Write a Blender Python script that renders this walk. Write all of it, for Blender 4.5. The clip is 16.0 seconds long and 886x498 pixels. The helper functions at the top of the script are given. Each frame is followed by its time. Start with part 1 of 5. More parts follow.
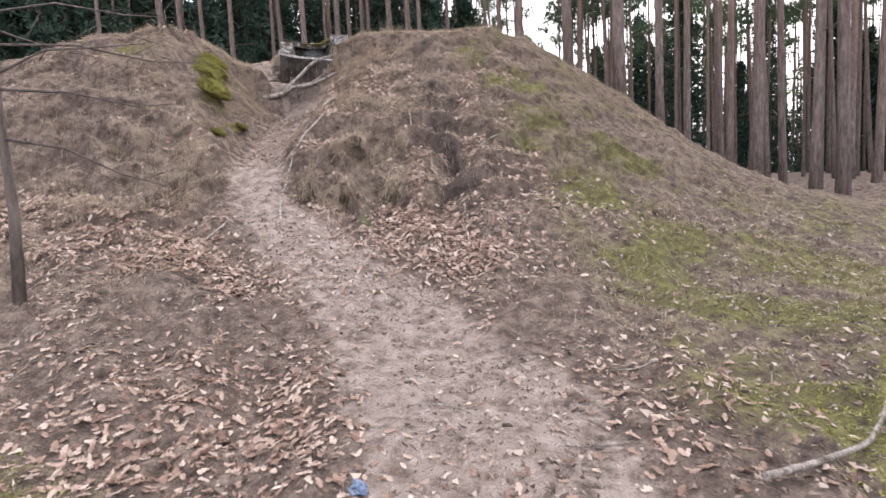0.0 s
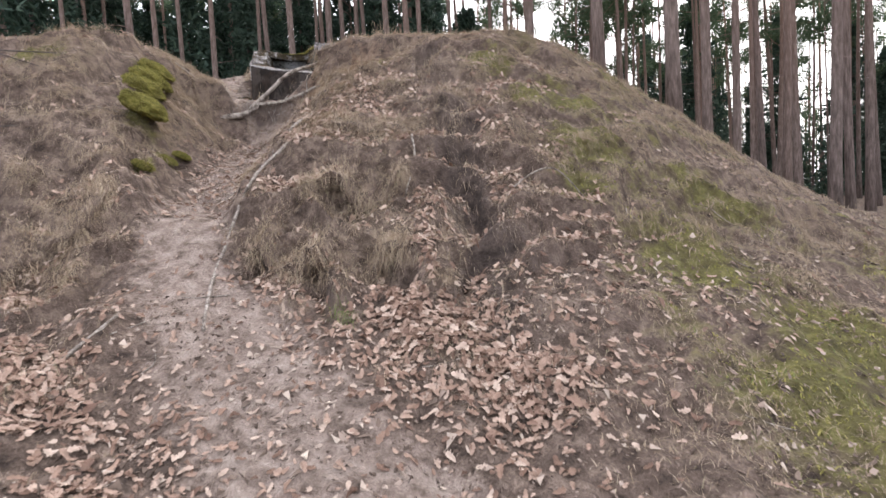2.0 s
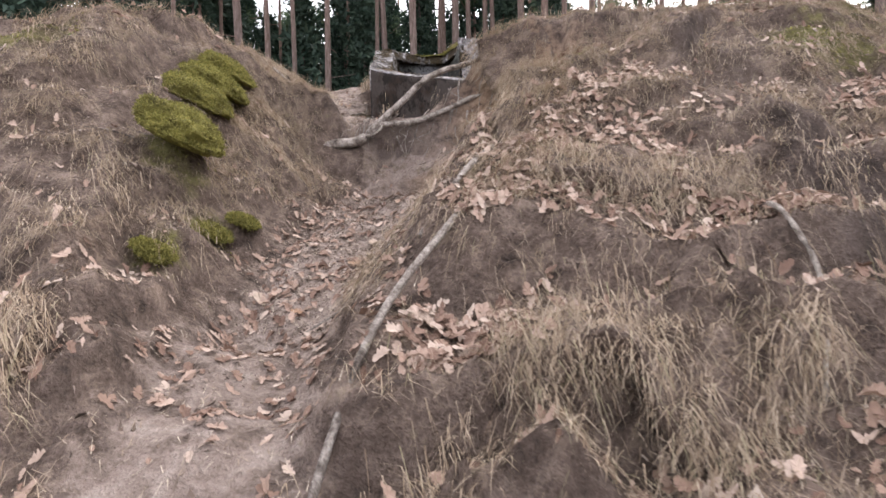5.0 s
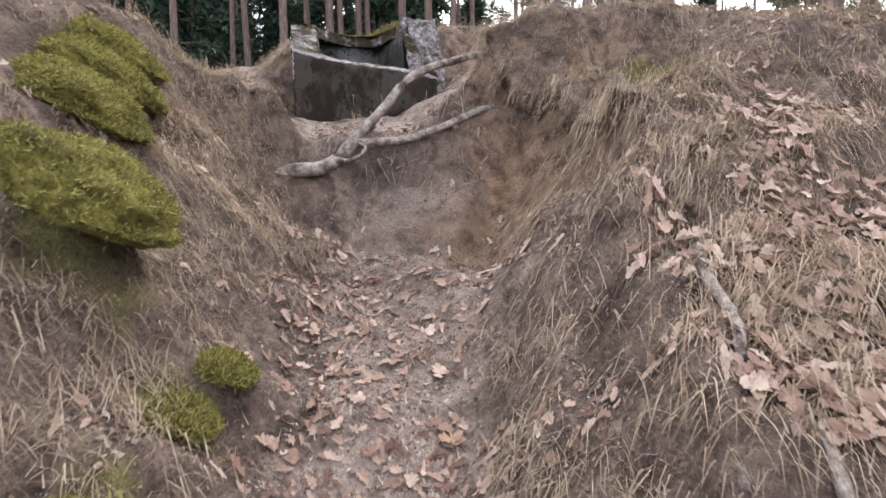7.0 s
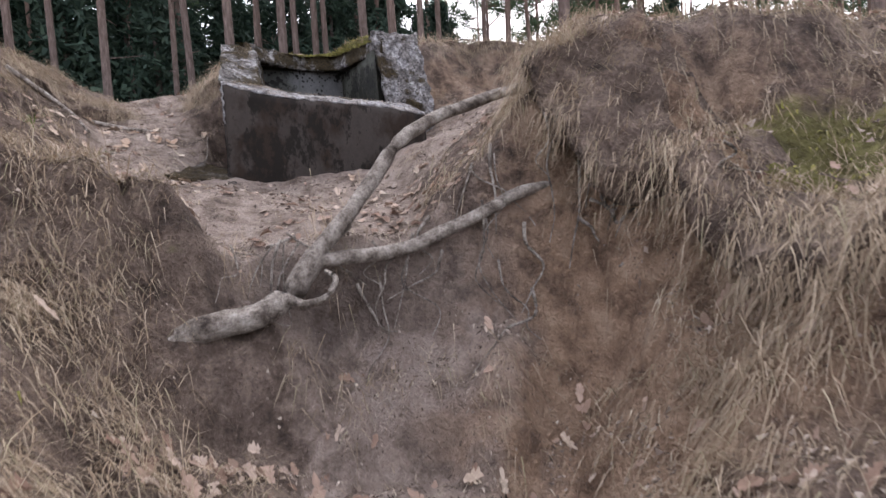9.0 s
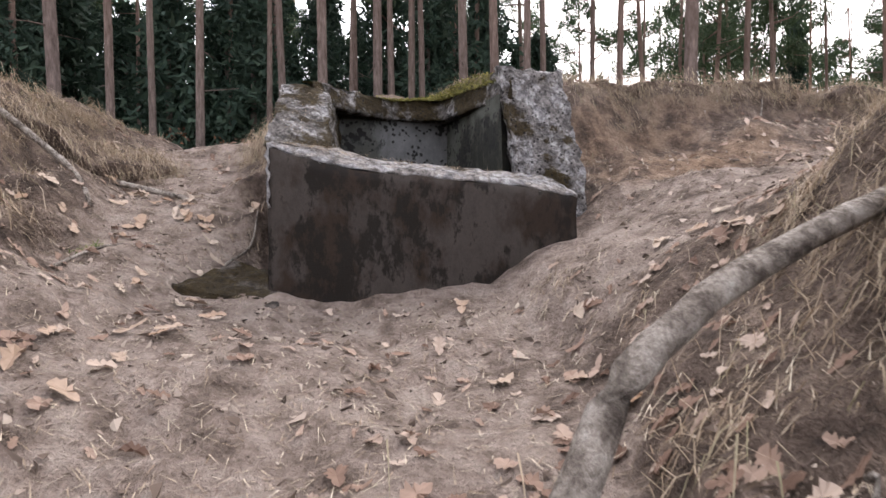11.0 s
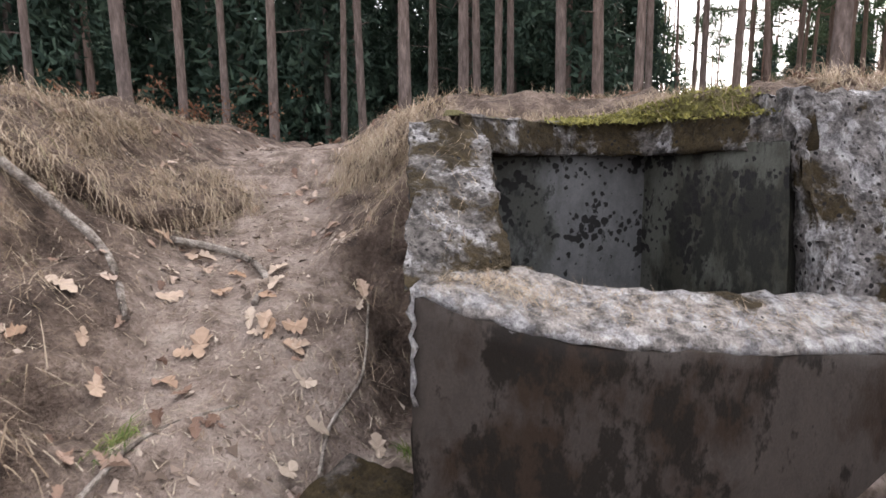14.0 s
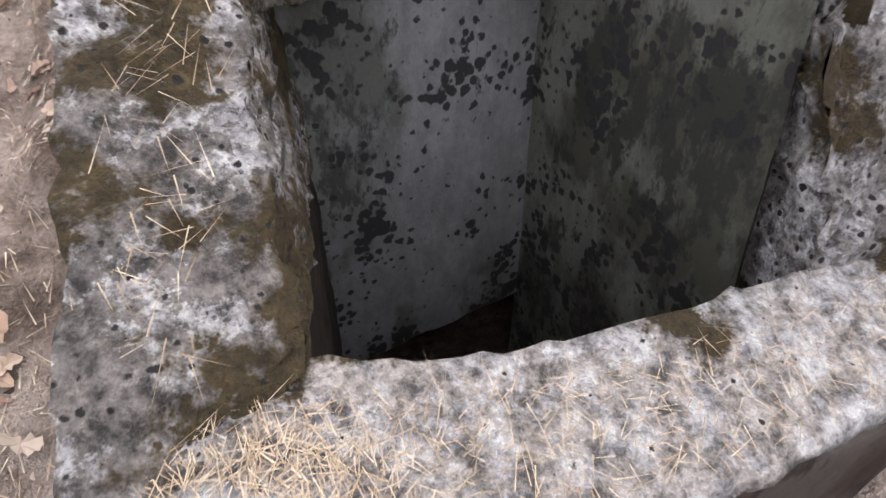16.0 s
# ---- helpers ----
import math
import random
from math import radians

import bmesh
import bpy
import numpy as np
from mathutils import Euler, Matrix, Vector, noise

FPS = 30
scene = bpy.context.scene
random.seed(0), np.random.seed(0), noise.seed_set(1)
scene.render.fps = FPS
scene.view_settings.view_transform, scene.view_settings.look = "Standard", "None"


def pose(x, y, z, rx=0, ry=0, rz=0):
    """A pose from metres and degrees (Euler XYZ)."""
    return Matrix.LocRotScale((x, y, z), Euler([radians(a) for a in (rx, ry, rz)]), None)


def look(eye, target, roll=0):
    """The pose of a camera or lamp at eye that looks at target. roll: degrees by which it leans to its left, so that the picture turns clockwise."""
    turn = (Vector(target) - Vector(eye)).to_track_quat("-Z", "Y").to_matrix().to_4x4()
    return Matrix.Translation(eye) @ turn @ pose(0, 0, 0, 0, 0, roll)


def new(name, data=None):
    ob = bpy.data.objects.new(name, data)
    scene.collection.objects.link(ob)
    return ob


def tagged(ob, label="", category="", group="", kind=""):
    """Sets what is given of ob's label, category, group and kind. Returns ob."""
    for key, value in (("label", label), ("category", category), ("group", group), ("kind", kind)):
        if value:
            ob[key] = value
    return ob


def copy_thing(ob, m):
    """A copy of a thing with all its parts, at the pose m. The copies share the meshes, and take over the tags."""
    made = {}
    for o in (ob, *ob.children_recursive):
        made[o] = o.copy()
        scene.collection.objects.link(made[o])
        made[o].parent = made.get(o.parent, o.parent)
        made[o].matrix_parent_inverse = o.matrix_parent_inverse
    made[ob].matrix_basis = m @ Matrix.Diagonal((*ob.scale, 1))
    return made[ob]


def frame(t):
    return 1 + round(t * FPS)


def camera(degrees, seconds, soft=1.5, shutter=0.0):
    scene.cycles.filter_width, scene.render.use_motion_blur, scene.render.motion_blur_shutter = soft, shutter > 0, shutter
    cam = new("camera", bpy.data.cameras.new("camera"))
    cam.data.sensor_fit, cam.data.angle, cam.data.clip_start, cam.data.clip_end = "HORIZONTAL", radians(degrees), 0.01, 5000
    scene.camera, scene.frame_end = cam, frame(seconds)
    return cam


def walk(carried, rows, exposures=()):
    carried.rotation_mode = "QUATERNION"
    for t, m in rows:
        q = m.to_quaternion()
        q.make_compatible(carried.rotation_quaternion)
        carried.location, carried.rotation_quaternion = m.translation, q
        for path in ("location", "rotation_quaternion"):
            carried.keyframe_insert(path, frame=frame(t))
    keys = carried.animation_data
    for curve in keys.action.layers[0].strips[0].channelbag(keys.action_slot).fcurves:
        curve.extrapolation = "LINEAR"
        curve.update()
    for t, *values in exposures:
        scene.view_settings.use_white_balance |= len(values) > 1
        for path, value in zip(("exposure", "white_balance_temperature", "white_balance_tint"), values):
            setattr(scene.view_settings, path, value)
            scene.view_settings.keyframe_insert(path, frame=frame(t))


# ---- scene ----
cam = camera(73.7, 16.0, soft=1.5, shutter=0.2)
METRES, EYE, TILT, LEAN, TURN = 16.0, 1.5, 0.0, 0.0, 0.0
ROWS = [
    (0.0, 0.0, 0.0, 0.0, -0.3, -5.63, 3.0),
    (0.5, -0.0013, 0.0428, 0.0071, -0.25, -5.54, 3.36),
    (1.0, -0.0048, 0.0872, 0.0154, -0.11, -5.38, 3.14),
    (1.5, -0.004, 0.1294, 0.0225, -0.17, -4.82, 3.13),
    (2.0, -0.0101, 0.1739, 0.0251, -0.43, -3.62, 3.2),
    (2.5, -0.0097, 0.2185, 0.033, 0.1, -2.83, 3.18),
    (3.0, -0.0154, 0.2647, 0.0438, 1.59, -1.83, 2.9),
    (3.5, -0.0275, 0.3072, 0.0525, 2.39, -1.05, 1.96),
    (4.0, -0.0375, 0.3494, 0.06, 6.93, -1.22, 1.45),
    (4.5, -0.0586, 0.3832, 0.0654, 10.3, -1.11, 1.35),
    (7.0, -0.1724, 0.5086, 0.1128, -5.82, -4.1, 1.12),
    (7.5, -0.1736, 0.5382, 0.123, -9.27, -4.51, 2.73),
    (8.0, -0.1727, 0.5663, 0.1345, -9.74, -4.92, 3.32),
    (8.5, -0.1778, 0.5929, 0.1439, -9.72, -4.51, 3.49),
    (9.0, -0.1753, 0.6197, 0.1526, -9.24, -4.0, 3.29),
    (9.5, -0.1751, 0.6527, 0.1648, -7.45, -3.08, 2.93),
    (12.0, -0.1834, 0.766, 0.2009, 3.34, -0.32, -0.08),
    (12.5, -0.1837, 0.7814, 0.2095, 5.5, -0.52, 0.47),
    (13.0, -0.1873, 0.7882, 0.2098, 6.42, -0.72, 0.8),
    (13.5, -0.2052, 0.7983, 0.2085, 6.56, -2.26, 0.7),
    (14.0, -0.2135, 0.8121, 0.2324, 5.36, -7.74, 0.31),
    (14.5, -0.2095, 0.8255, 0.2405, -0.6, -15.26, 0.27),
    (15.0, -0.2024, 0.8418, 0.2506, -3.38, -20.1, 1.49),
    (15.5, -0.2027, 0.8584, 0.2528, -5.63, -25.7, 1.24),
    (16.0, -0.2032, 0.8784, 0.2562, -7.36, -37.89, 0.89),
]
EXPOSURES = [(0.0, 0.6, 6150, 13), (2.0, 0.45, 6250, 12), (3.5, 0.4, 6350, 13), (4.7, 0.55, 6350, 14), (7.0, 0.58, 6200, 13), (8.2, 0.4, 6100, 13), (9.0, 0.25, 6050, 14), (9.7, 0.42, 6250, 14), (11.0, 0.35, 6350, 13), (12.5, 0.3, 6400, 12), (14.0, 0.45, 6400, 12), (15.0, 0.58, 6400, 12), (16.0, 0.75, 6400, 12)]
walk(cam, [(t, pose(0, 0, EYE, TILT, LEAN, TURN) @ pose(METRES * x, METRES * y, METRES * z, 90 + pitch, roll, yaw)) for t, x, y, z, yaw, pitch, roll in ROWS], EXPOSURES)

# ---------------------------------------------------------------- light: bright overcast sky
world = bpy.data.worlds.new("overcast_sky")
scene.world = world
world.use_nodes = True
wn = world.node_tree.nodes
wl = world.node_tree.links
sky = wn.new("ShaderNodeTexSky")
sky.sky_type = "NISHITA"
sky.sun_disc = False
sky.sun_elevation = radians(42)
sky.sun_rotation = radians(25)
sky.dust_density = 6.0
sky.air_density = 1.2
veil = wn.new("ShaderNodeMix")
veil.data_type = "RGBA"
veil.inputs[0].default_value = 0.75
veil.inputs[7].default_value = (9.6, 9.5, 9.8, 1)
wl.new(sky.outputs[0], veil.inputs[6])
wl.new(veil.outputs[2], wn["Background"].inputs[0])
wn["Background"].inputs[1].default_value = 0.29

sun_data = bpy.data.lights.new("sun", "SUN")
sun_data.energy = 2.0
sun_data.angle = radians(25)
sun_data.color = (1.0, 0.95, 0.88)
sun = new("sun", sun_data)
sun.matrix_basis = look((12, 26, 30), (0, 8, 0))


# ---------------------------------------------------------------- materials
def shader(name, rough=0.9):
    m = bpy.data.materials.new(name)
    m.use_nodes = True
    b = m.node_tree.nodes["Principled BSDF"]
    b.inputs["Roughness"].default_value = rough
    b.inputs["Specular IOR Level"].default_value = 0.2
    return m, m.node_tree.nodes, m.node_tree.links, b


def noise_tex(n, l, scale, detail=6, rough=0.6, vec=None):
    t = n.new("ShaderNodeTexNoise")
    t.inputs["Scale"].default_value = scale
    t.inputs["Detail"].default_value = detail
    t.inputs["Roughness"].default_value = rough
    if vec is not None:
        l.new(vec, t.inputs["Vector"])
    return t.outputs["Fac"]


def ramp(n, l, fac, stops):
    r = n.new("ShaderNodeValToRGB")
    e = r.color_ramp.elements
    e[0].position, e[0].color = stops[0][0], (*stops[0][1], 1)
    e[1].position, e[1].color = stops[-1][0], (*stops[-1][1], 1)
    for p, c in stops[1:-1]:
        k = e.new(p)
        k.color = (*c, 1)
    l.new(fac, r.inputs[0])
    return r.outputs[0]


def mixed(n, l, fac, a, b, mode="MIX"):
    x = n.new("ShaderNodeMix")
    x.data_type = "RGBA"
    x.blend_type = mode
    for v, s in ((fac, 0), (a, 6), (b, 7)):
        if isinstance(v, (int, float)):
            x.inputs[s].default_value = v
        elif isinstance(v, tuple):
            x.inputs[s].default_value = (*v, 1)
        else:
            l.new(v, x.inputs[s])
    return x.outputs[2]


def calc(n, l, op, a, b=0.0, clamp=False):
    x = n.new("ShaderNodeMath")
    x.operation = op
    x.use_clamp = clamp
    for v, s in ((a, 0), (b, 1)):
        if isinstance(v, (int, float)):
            x.inputs[s].default_value = v
        else:
            l.new(v, x.inputs[s])
    return x.outputs[0]


def relief(n, l, b, height, strength, dist):
    x = n.new("ShaderNodeBump")
    x.inputs["Strength"].default_value = strength
    x.inputs["Distance"].default_value = dist
    l.new(height, x.inputs["Height"])
    l.new(x.outputs[0], b.inputs["Normal"])


def place_of(n):
    return n.new("ShaderNodeTexCoord").outputs["Object"]


def ground_material():
    m, n, l, b = shader("forest_floor", 0.95)
    p = place_of(n)
    big = noise_tex(n, l, 0.9, 5, 0.6, p)
    mid = noise_tex(n, l, 7, 6, 0.65, p)
    fine = noise_tex(n, l, 55, 4, 0.7, p)
    masks = {}
    for k in ("path", "moss", "sand", "dark"):
        a = n.new("ShaderNodeAttribute")
        a.attribute_name = k
        masks[k] = a.outputs["Fac"]
    litter = ramp(n, l, mid, [(0.3, (0.06, 0.044, 0.036)), (0.5, (0.2, 0.148, 0.12)), (0.68, (0.37, 0.285, 0.235))])
    litter = mixed(n, l, 0.65, litter, ramp(n, l, fine, [(0.3, (0.25, 0.23, 0.22)), (0.65, (0.9, 0.88, 0.86))]), "MULTIPLY")
    soil = ramp(n, l, mid, [(0.34, (0.19, 0.143, 0.116)), (0.5, (0.35, 0.275, 0.235)), (0.68, (0.47, 0.385, 0.335))])
    soil = mixed(n, l, 0.5, soil, ramp(n, l, fine, [(0.35, (0.5, 0.48, 0.46)), (0.6, (1, 1, 1))]), "MULTIPLY")
    sand = ramp(n, l, mid, [(0.32, (0.13, 0.082, 0.055)), (0.5, (0.31, 0.205, 0.14)), (0.7, (0.46, 0.33, 0.235))])
    sand = mixed(n, l, 0.4, sand, ramp(n, l, fine, [(0.35, (0.5, 0.48, 0.46)), (0.6, (1, 1, 1))]), "MULTIPLY")
    moss = ramp(n, l, mid, [(0.3, (0.06, 0.052, 0.024)), (0.55, (0.15, 0.135, 0.05)), (0.75, (0.25, 0.225, 0.09))])
    # dark soil colour; on steep banks it also stands in for overhang shade
    humus_shade = ramp(n, l, mid, [(0.32, (0.045, 0.034, 0.029)), (0.66, (0.17, 0.13, 0.112))])
    humus_shade = mixed(n, l, 0.6, humus_shade, ramp(n, l, fine, [(0.35, (0.4, 0.38, 0.36)), (0.65, (1, 1, 1))]), "MULTIPLY")

    def edge(k, spread):
        v = calc(n, l, "ADD", masks[k], calc(n, l, "MULTIPLY", calc(n, l, "SUBTRACT", mid, 0.5), spread))
        v = calc(n, l, "ADD", v, calc(n, l, "MULTIPLY", calc(n, l, "SUBTRACT", big, 0.5), spread))
        return calc(n, l, "MULTIPLY", calc(n, l, "SUBTRACT", v, 0.3), 2.5, True)

    c = mixed(n, l, edge("path", 0.7), litter, soil)
    c = mixed(n, l, edge("sand", 0.8), c, sand)
    c = mixed(n, l, edge("dark", 0.9), c, humus_shade)
    c = mixed(n, l, edge("moss", 1.2), c, moss)
    l.new(c, b.inputs["Base Color"])
    relief(n, l, b, calc(n, l, "ADD", mid, calc(n, l, "MULTIPLY", fine, 0.8)), 1.0, 0.09)
    return m


def bark_material(name, low, mid_c, high, orange):
    m, n, l, b = shader(name, 0.95)
    p = place_of(n)
    mp = n.new("ShaderNodeMapping")
    mp.inputs["Scale"].default_value = (1, 1, 0.22)
    l.new(p, mp.inputs[0])
    v = n.new("ShaderNodeTexVoronoi")
    v.inputs["Scale"].default_value = 16
    l.new(mp.outputs[0], v.inputs["Vector"])
    ns = noise_tex(n, l, 14, 6, 0.7, mp.outputs[0])
    c = ramp(n, l, ns, [(0.3, low), (0.52, mid_c), (0.75, high)])
    sep = n.new("ShaderNodeSeparateXYZ")
    l.new(p, sep.inputs[0])
    up = calc(n, l, "MULTIPLY", calc(n, l, "SUBTRACT", sep.outputs[2], 2.5), 0.08, True)
    c = mixed(n, l, up, c, mixed(n, l, 0.6, c, orange))
    info = n.new("ShaderNodeObjectInfo")
    c = mixed(n, l, 0.5, c, ramp(n, l, info.outputs["Random"], [(0, (0.55, 0.5, 0.5)), (0.5, (0.88, 0.87, 0.87)), (1, (1, 0.86, 0.78))]), "MULTIPLY")
    l.new(c, b.inputs["Base Color"])
    relief(n, l, b, v.outputs["Distance"], 0.8, 0.03)
    return m


def stalk_material(name, stops, scale=3.0, rough=0.8, thin=0.0):
    """Colour that changes from one small piece to the next."""
    m, n, l, b = shader(name, rough)
    g = n.new("ShaderNodeNewGeometry")
    r = g.outputs["Random Per Island"]
    c = ramp(n, l, r, stops)
    ns = noise_tex(n, l, scale, 4, 0.6, place_of(n))
    c = mixed(n, l, 0.6, c, ramp(n, l, ns, [(0.3, (0.55, 0.55, 0.55)), (0.7, (1, 1, 1))]), "MULTIPLY")
    l.new(c, b.inputs["Base Color"])
    if thin:
        b.inputs["Transmission Weight"].default_value = 0.0
        tr = n.new("ShaderNodeBsdfTranslucent")
        l.new(c, tr.inputs[0])
        mx = n.new("ShaderNodeMixShader")
        mx.inputs[0].default_value = thin
        l.new(b.outputs[0], mx.inputs[1])
        l.new(tr.outputs[0], mx.inputs[2])
        l.new(mx.outputs[0], n["Material Output"].inputs[0])
    return m


GROUND = ground_material()
PINE_BARK = bark_material("pine_bark", (0.05, 0.037, 0.033), (0.125, 0.1, 0.09), (0.23, 0.18, 0.16), (0.28, 0.18, 0.135))
SPRUCE_BARK = bark_material("spruce_bark", (0.04, 0.035, 0.03), (0.1, 0.085, 0.075), (0.18, 0.15, 0.14), (0.12, 0.1, 0.09))
PINE_NEEDLES = stalk_material("pine_needles", [(0, (0.035, 0.06, 0.03)), (0.5, (0.06, 0.095, 0.045)), (1, (0.1, 0.13, 0.07))], 1.0, 0.7, 0.3)
SPRUCE_NEEDLES = stalk_material("spruce_needles", [(0, (0.022, 0.042, 0.03)), (0.6, (0.042, 0.07, 0.05)), (1, (0.07, 0.105, 0.072))], 1.0, 0.7, 0.15)
DRY_GRASS = stalk_material("dry_grass", [(0, (0.2, 0.14, 0.095)), (0.4, (0.34, 0.26, 0.18)), (0.85, (0.46, 0.37, 0.28)), (1, (0.28, 0.25, 0.15))], 2.0, 0.8, 0.25)
GREEN_GRASS = stalk_material("green_grass", [(0, (0.08, 0.12, 0.03)), (0.5, (0.14, 0.18, 0.05)), (1, (0.25, 0.24, 0.1))], 2.0, 0.7, 0.3)
MOSS = stalk_material("moss_strands", [(0, (0.09, 0.085, 0.022)), (0.5, (0.2, 0.185, 0.05)), (1, (0.34, 0.31, 0.1))], 6.0, 0.9, 0.25)
OAK_LEAF = stalk_material("dead_oak_leaf", [(0, (0.12, 0.07, 0.05)), (0.35, (0.24, 0.155, 0.115)), (0.75, (0.35, 0.25, 0.195)), (1, (0.46, 0.365, 0.3))], 25.0, 0.65, 0.15)
NEEDLE_LITTER = stalk_material("fallen_needles", [(0, (0.26, 0.18, 0.12)), (0.5, (0.42, 0.34, 0.25)), (1, (0.58, 0.5, 0.39))], 5.0, 0.7)
SILL_NEEDLE = stalk_material("weathered_needles", [(0, (0.2, 0.14, 0.09)), (0.5, (0.34, 0.26, 0.18)), (1, (0.46, 0.38, 0.29))], 5.0, 0.8)
PALE_LEAF = shader("pale_oak_leaf", 0.6)[0]
pn, pl = PALE_LEAF.node_tree.nodes, PALE_LEAF.node_tree.links
leaf_tone = ramp(pn, pl, pn.new("ShaderNodeObjectInfo").outputs["Random"], [(0, (0.26, 0.16, 0.1)), (0.4, (0.32, 0.23, 0.17)), (1, (0.38, 0.31, 0.25))])
leaf_tone = mixed(pn, pl, 0.5, leaf_tone, ramp(pn, pl, noise_tex(pn, pl, 40, 4, 0.6, place_of(pn)), [(0.3, (0.5, 0.48, 0.45)), (0.7, (1, 1, 1))]), "MULTIPLY")
pl.new(leaf_tone, pn["Principled BSDF"].inputs["Base Color"])
CRUMBS = stalk_material("litter_crumbs", [(0, (0.05, 0.036, 0.028)), (0.4, (0.13, 0.095, 0.075)), (0.75, (0.26, 0.2, 0.165)), (1, (0.42, 0.35, 0.29))], 4.0, 0.9)
DEAD_WOOD = bark_material("weathered_wood", (0.06, 0.048, 0.042), (0.17, 0.14, 0.12), (0.36, 0.31, 0.27), (0.25, 0.2, 0.17))


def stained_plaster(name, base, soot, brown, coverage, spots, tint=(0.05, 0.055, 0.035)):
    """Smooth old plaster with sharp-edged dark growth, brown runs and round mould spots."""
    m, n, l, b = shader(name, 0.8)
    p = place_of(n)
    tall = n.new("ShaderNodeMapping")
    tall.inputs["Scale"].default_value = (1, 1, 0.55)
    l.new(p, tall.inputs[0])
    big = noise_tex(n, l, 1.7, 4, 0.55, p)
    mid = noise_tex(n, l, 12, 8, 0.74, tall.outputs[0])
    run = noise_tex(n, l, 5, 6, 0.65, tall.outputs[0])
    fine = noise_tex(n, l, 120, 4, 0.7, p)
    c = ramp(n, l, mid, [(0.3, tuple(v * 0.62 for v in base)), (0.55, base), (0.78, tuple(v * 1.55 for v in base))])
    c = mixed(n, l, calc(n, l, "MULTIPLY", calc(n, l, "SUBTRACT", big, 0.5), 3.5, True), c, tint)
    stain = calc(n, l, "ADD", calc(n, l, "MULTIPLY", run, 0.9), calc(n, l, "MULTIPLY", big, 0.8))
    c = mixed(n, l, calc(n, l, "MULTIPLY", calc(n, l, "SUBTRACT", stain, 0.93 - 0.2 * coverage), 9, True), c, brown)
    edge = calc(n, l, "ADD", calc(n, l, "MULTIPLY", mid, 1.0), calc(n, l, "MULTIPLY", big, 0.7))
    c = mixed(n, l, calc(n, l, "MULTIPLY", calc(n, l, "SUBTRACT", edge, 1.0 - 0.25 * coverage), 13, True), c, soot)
    if spots:
        v = n.new("ShaderNodeTexVoronoi")
        v.inputs["Scale"].default_value = 30
        wob = n.new("ShaderNodeTexNoise")
        wob.inputs["Scale"].default_value = 40
        l.new(p, wob.inputs["Vector"])
        away = n.new("ShaderNodeVectorMath")
        away.operation = "MULTIPLY_ADD"
        away.inputs[1].default_value = (0.02, 0.02, 0.02)
        l.new(wob.outputs["Color"], away.inputs[0])
        l.new(p, away.inputs[2])
        l.new(away.outputs[0], v.inputs["Vector"])
        crowd = calc(n, l, "MULTIPLY", calc(n, l, "SUBTRACT", noise_tex(n, l, 4.5, 5, 0.65, p), 0.4), spots)
        dot = calc(n, l, "MULTIPLY", calc(n, l, "SUBTRACT", crowd, v.outputs["Distance"]), 9, True)
        c = mixed(n, l, dot, c, (0.012, 0.011, 0.011))
    c = mixed(n, l, 0.4, c, ramp(n, l, fine, [(0.3, (0.55, 0.55, 0.55)), (0.62, (1, 1, 1))]), "MULTIPLY")
    l.new(c, b.inputs["Base Color"])
    relief(n, l, b, calc(n, l, "ADD", mid, calc(n, l, "MULTIPLY", fine, 0.5)), 0.35, 0.012)
    return m


def lichened(name, base, brown_amount, pale_amount, speck_amount):
    """Rough exposed concrete with brown moss, pale lichen patches and black specks."""
    m, n, l, b = shader(name, 0.9)
    p = place_of(n)
    big = noise_tex(n, l, 3.2, 6, 0.68, p)
    patch = noise_tex(n, l, 12, 8, 0.72, p)
    mid = noise_tex(n, l, 22, 6, 0.72, p)
    fine = noise_tex(n, l, 110, 4, 0.7, p)
    c = ramp(n, l, mid, [(0.38, tuple(v * 0.3 for v in base)), (0.5, base), (0.62, tuple(v * 1.7 for v in base))])
    pale = calc(n, l, "MULTIPLY", calc(n, l, "SUBTRACT", patch, 1 - pale_amount), 26, True)
    c = mixed(n, l, pale, c, ramp(n, l, mid, [(0.36, (0.13, 0.122, 0.125)), (0.5, (0.34, 0.325, 0.33)), (0.62, (0.53, 0.515, 0.505))]))
    moss = calc(n, l, "ADD", calc(n, l, "MULTIPLY", big, 0.75), calc(n, l, "MULTIPLY", patch, 0.25))
    moss = calc(n, l, "MULTIPLY", calc(n, l, "SUBTRACT", moss, 1 - brown_amount), 24, True)
    c = mixed(n, l, moss, c, ramp(n, l, mid, [(0.3, (0.018, 0.013, 0.008)), (0.6, (0.06, 0.043, 0.02)), (0.8, (0.13, 0.1, 0.045))]))
    v = n.new("ShaderNodeTexVoronoi")
    v.inputs["Scale"].default_value = 34
    l.new(p, v.inputs["Vector"])
    dot = calc(n, l, "SUBTRACT", calc(n, l, "MULTIPLY", calc(n, l, "SUBTRACT", mid, 0.5), 1.2), calc(n, l, "SUBTRACT", v.outputs["Distance"], speck_amount))
    c = mixed(n, l, calc(n, l, "MULTIPLY", dot, 12, True), c, (0.02, 0.018, 0.018))
    c = mixed(n, l, 0.6, c, ramp(n, l, fine, [(0.3, (0.42, 0.42, 0.42)), (0.62, (1, 1, 1))]), "MULTIPLY")
    l.new(c, b.inputs["Base Color"])
    relief(n, l, b, calc(n, l, "ADD", calc(n, l, "ADD", mid, calc(n, l, "MULTIPLY", v.outputs["Distance"], 0.5)), calc(n, l, "MULTIPLY", fine, 0.8)), 1.0, 0.025)
    return m


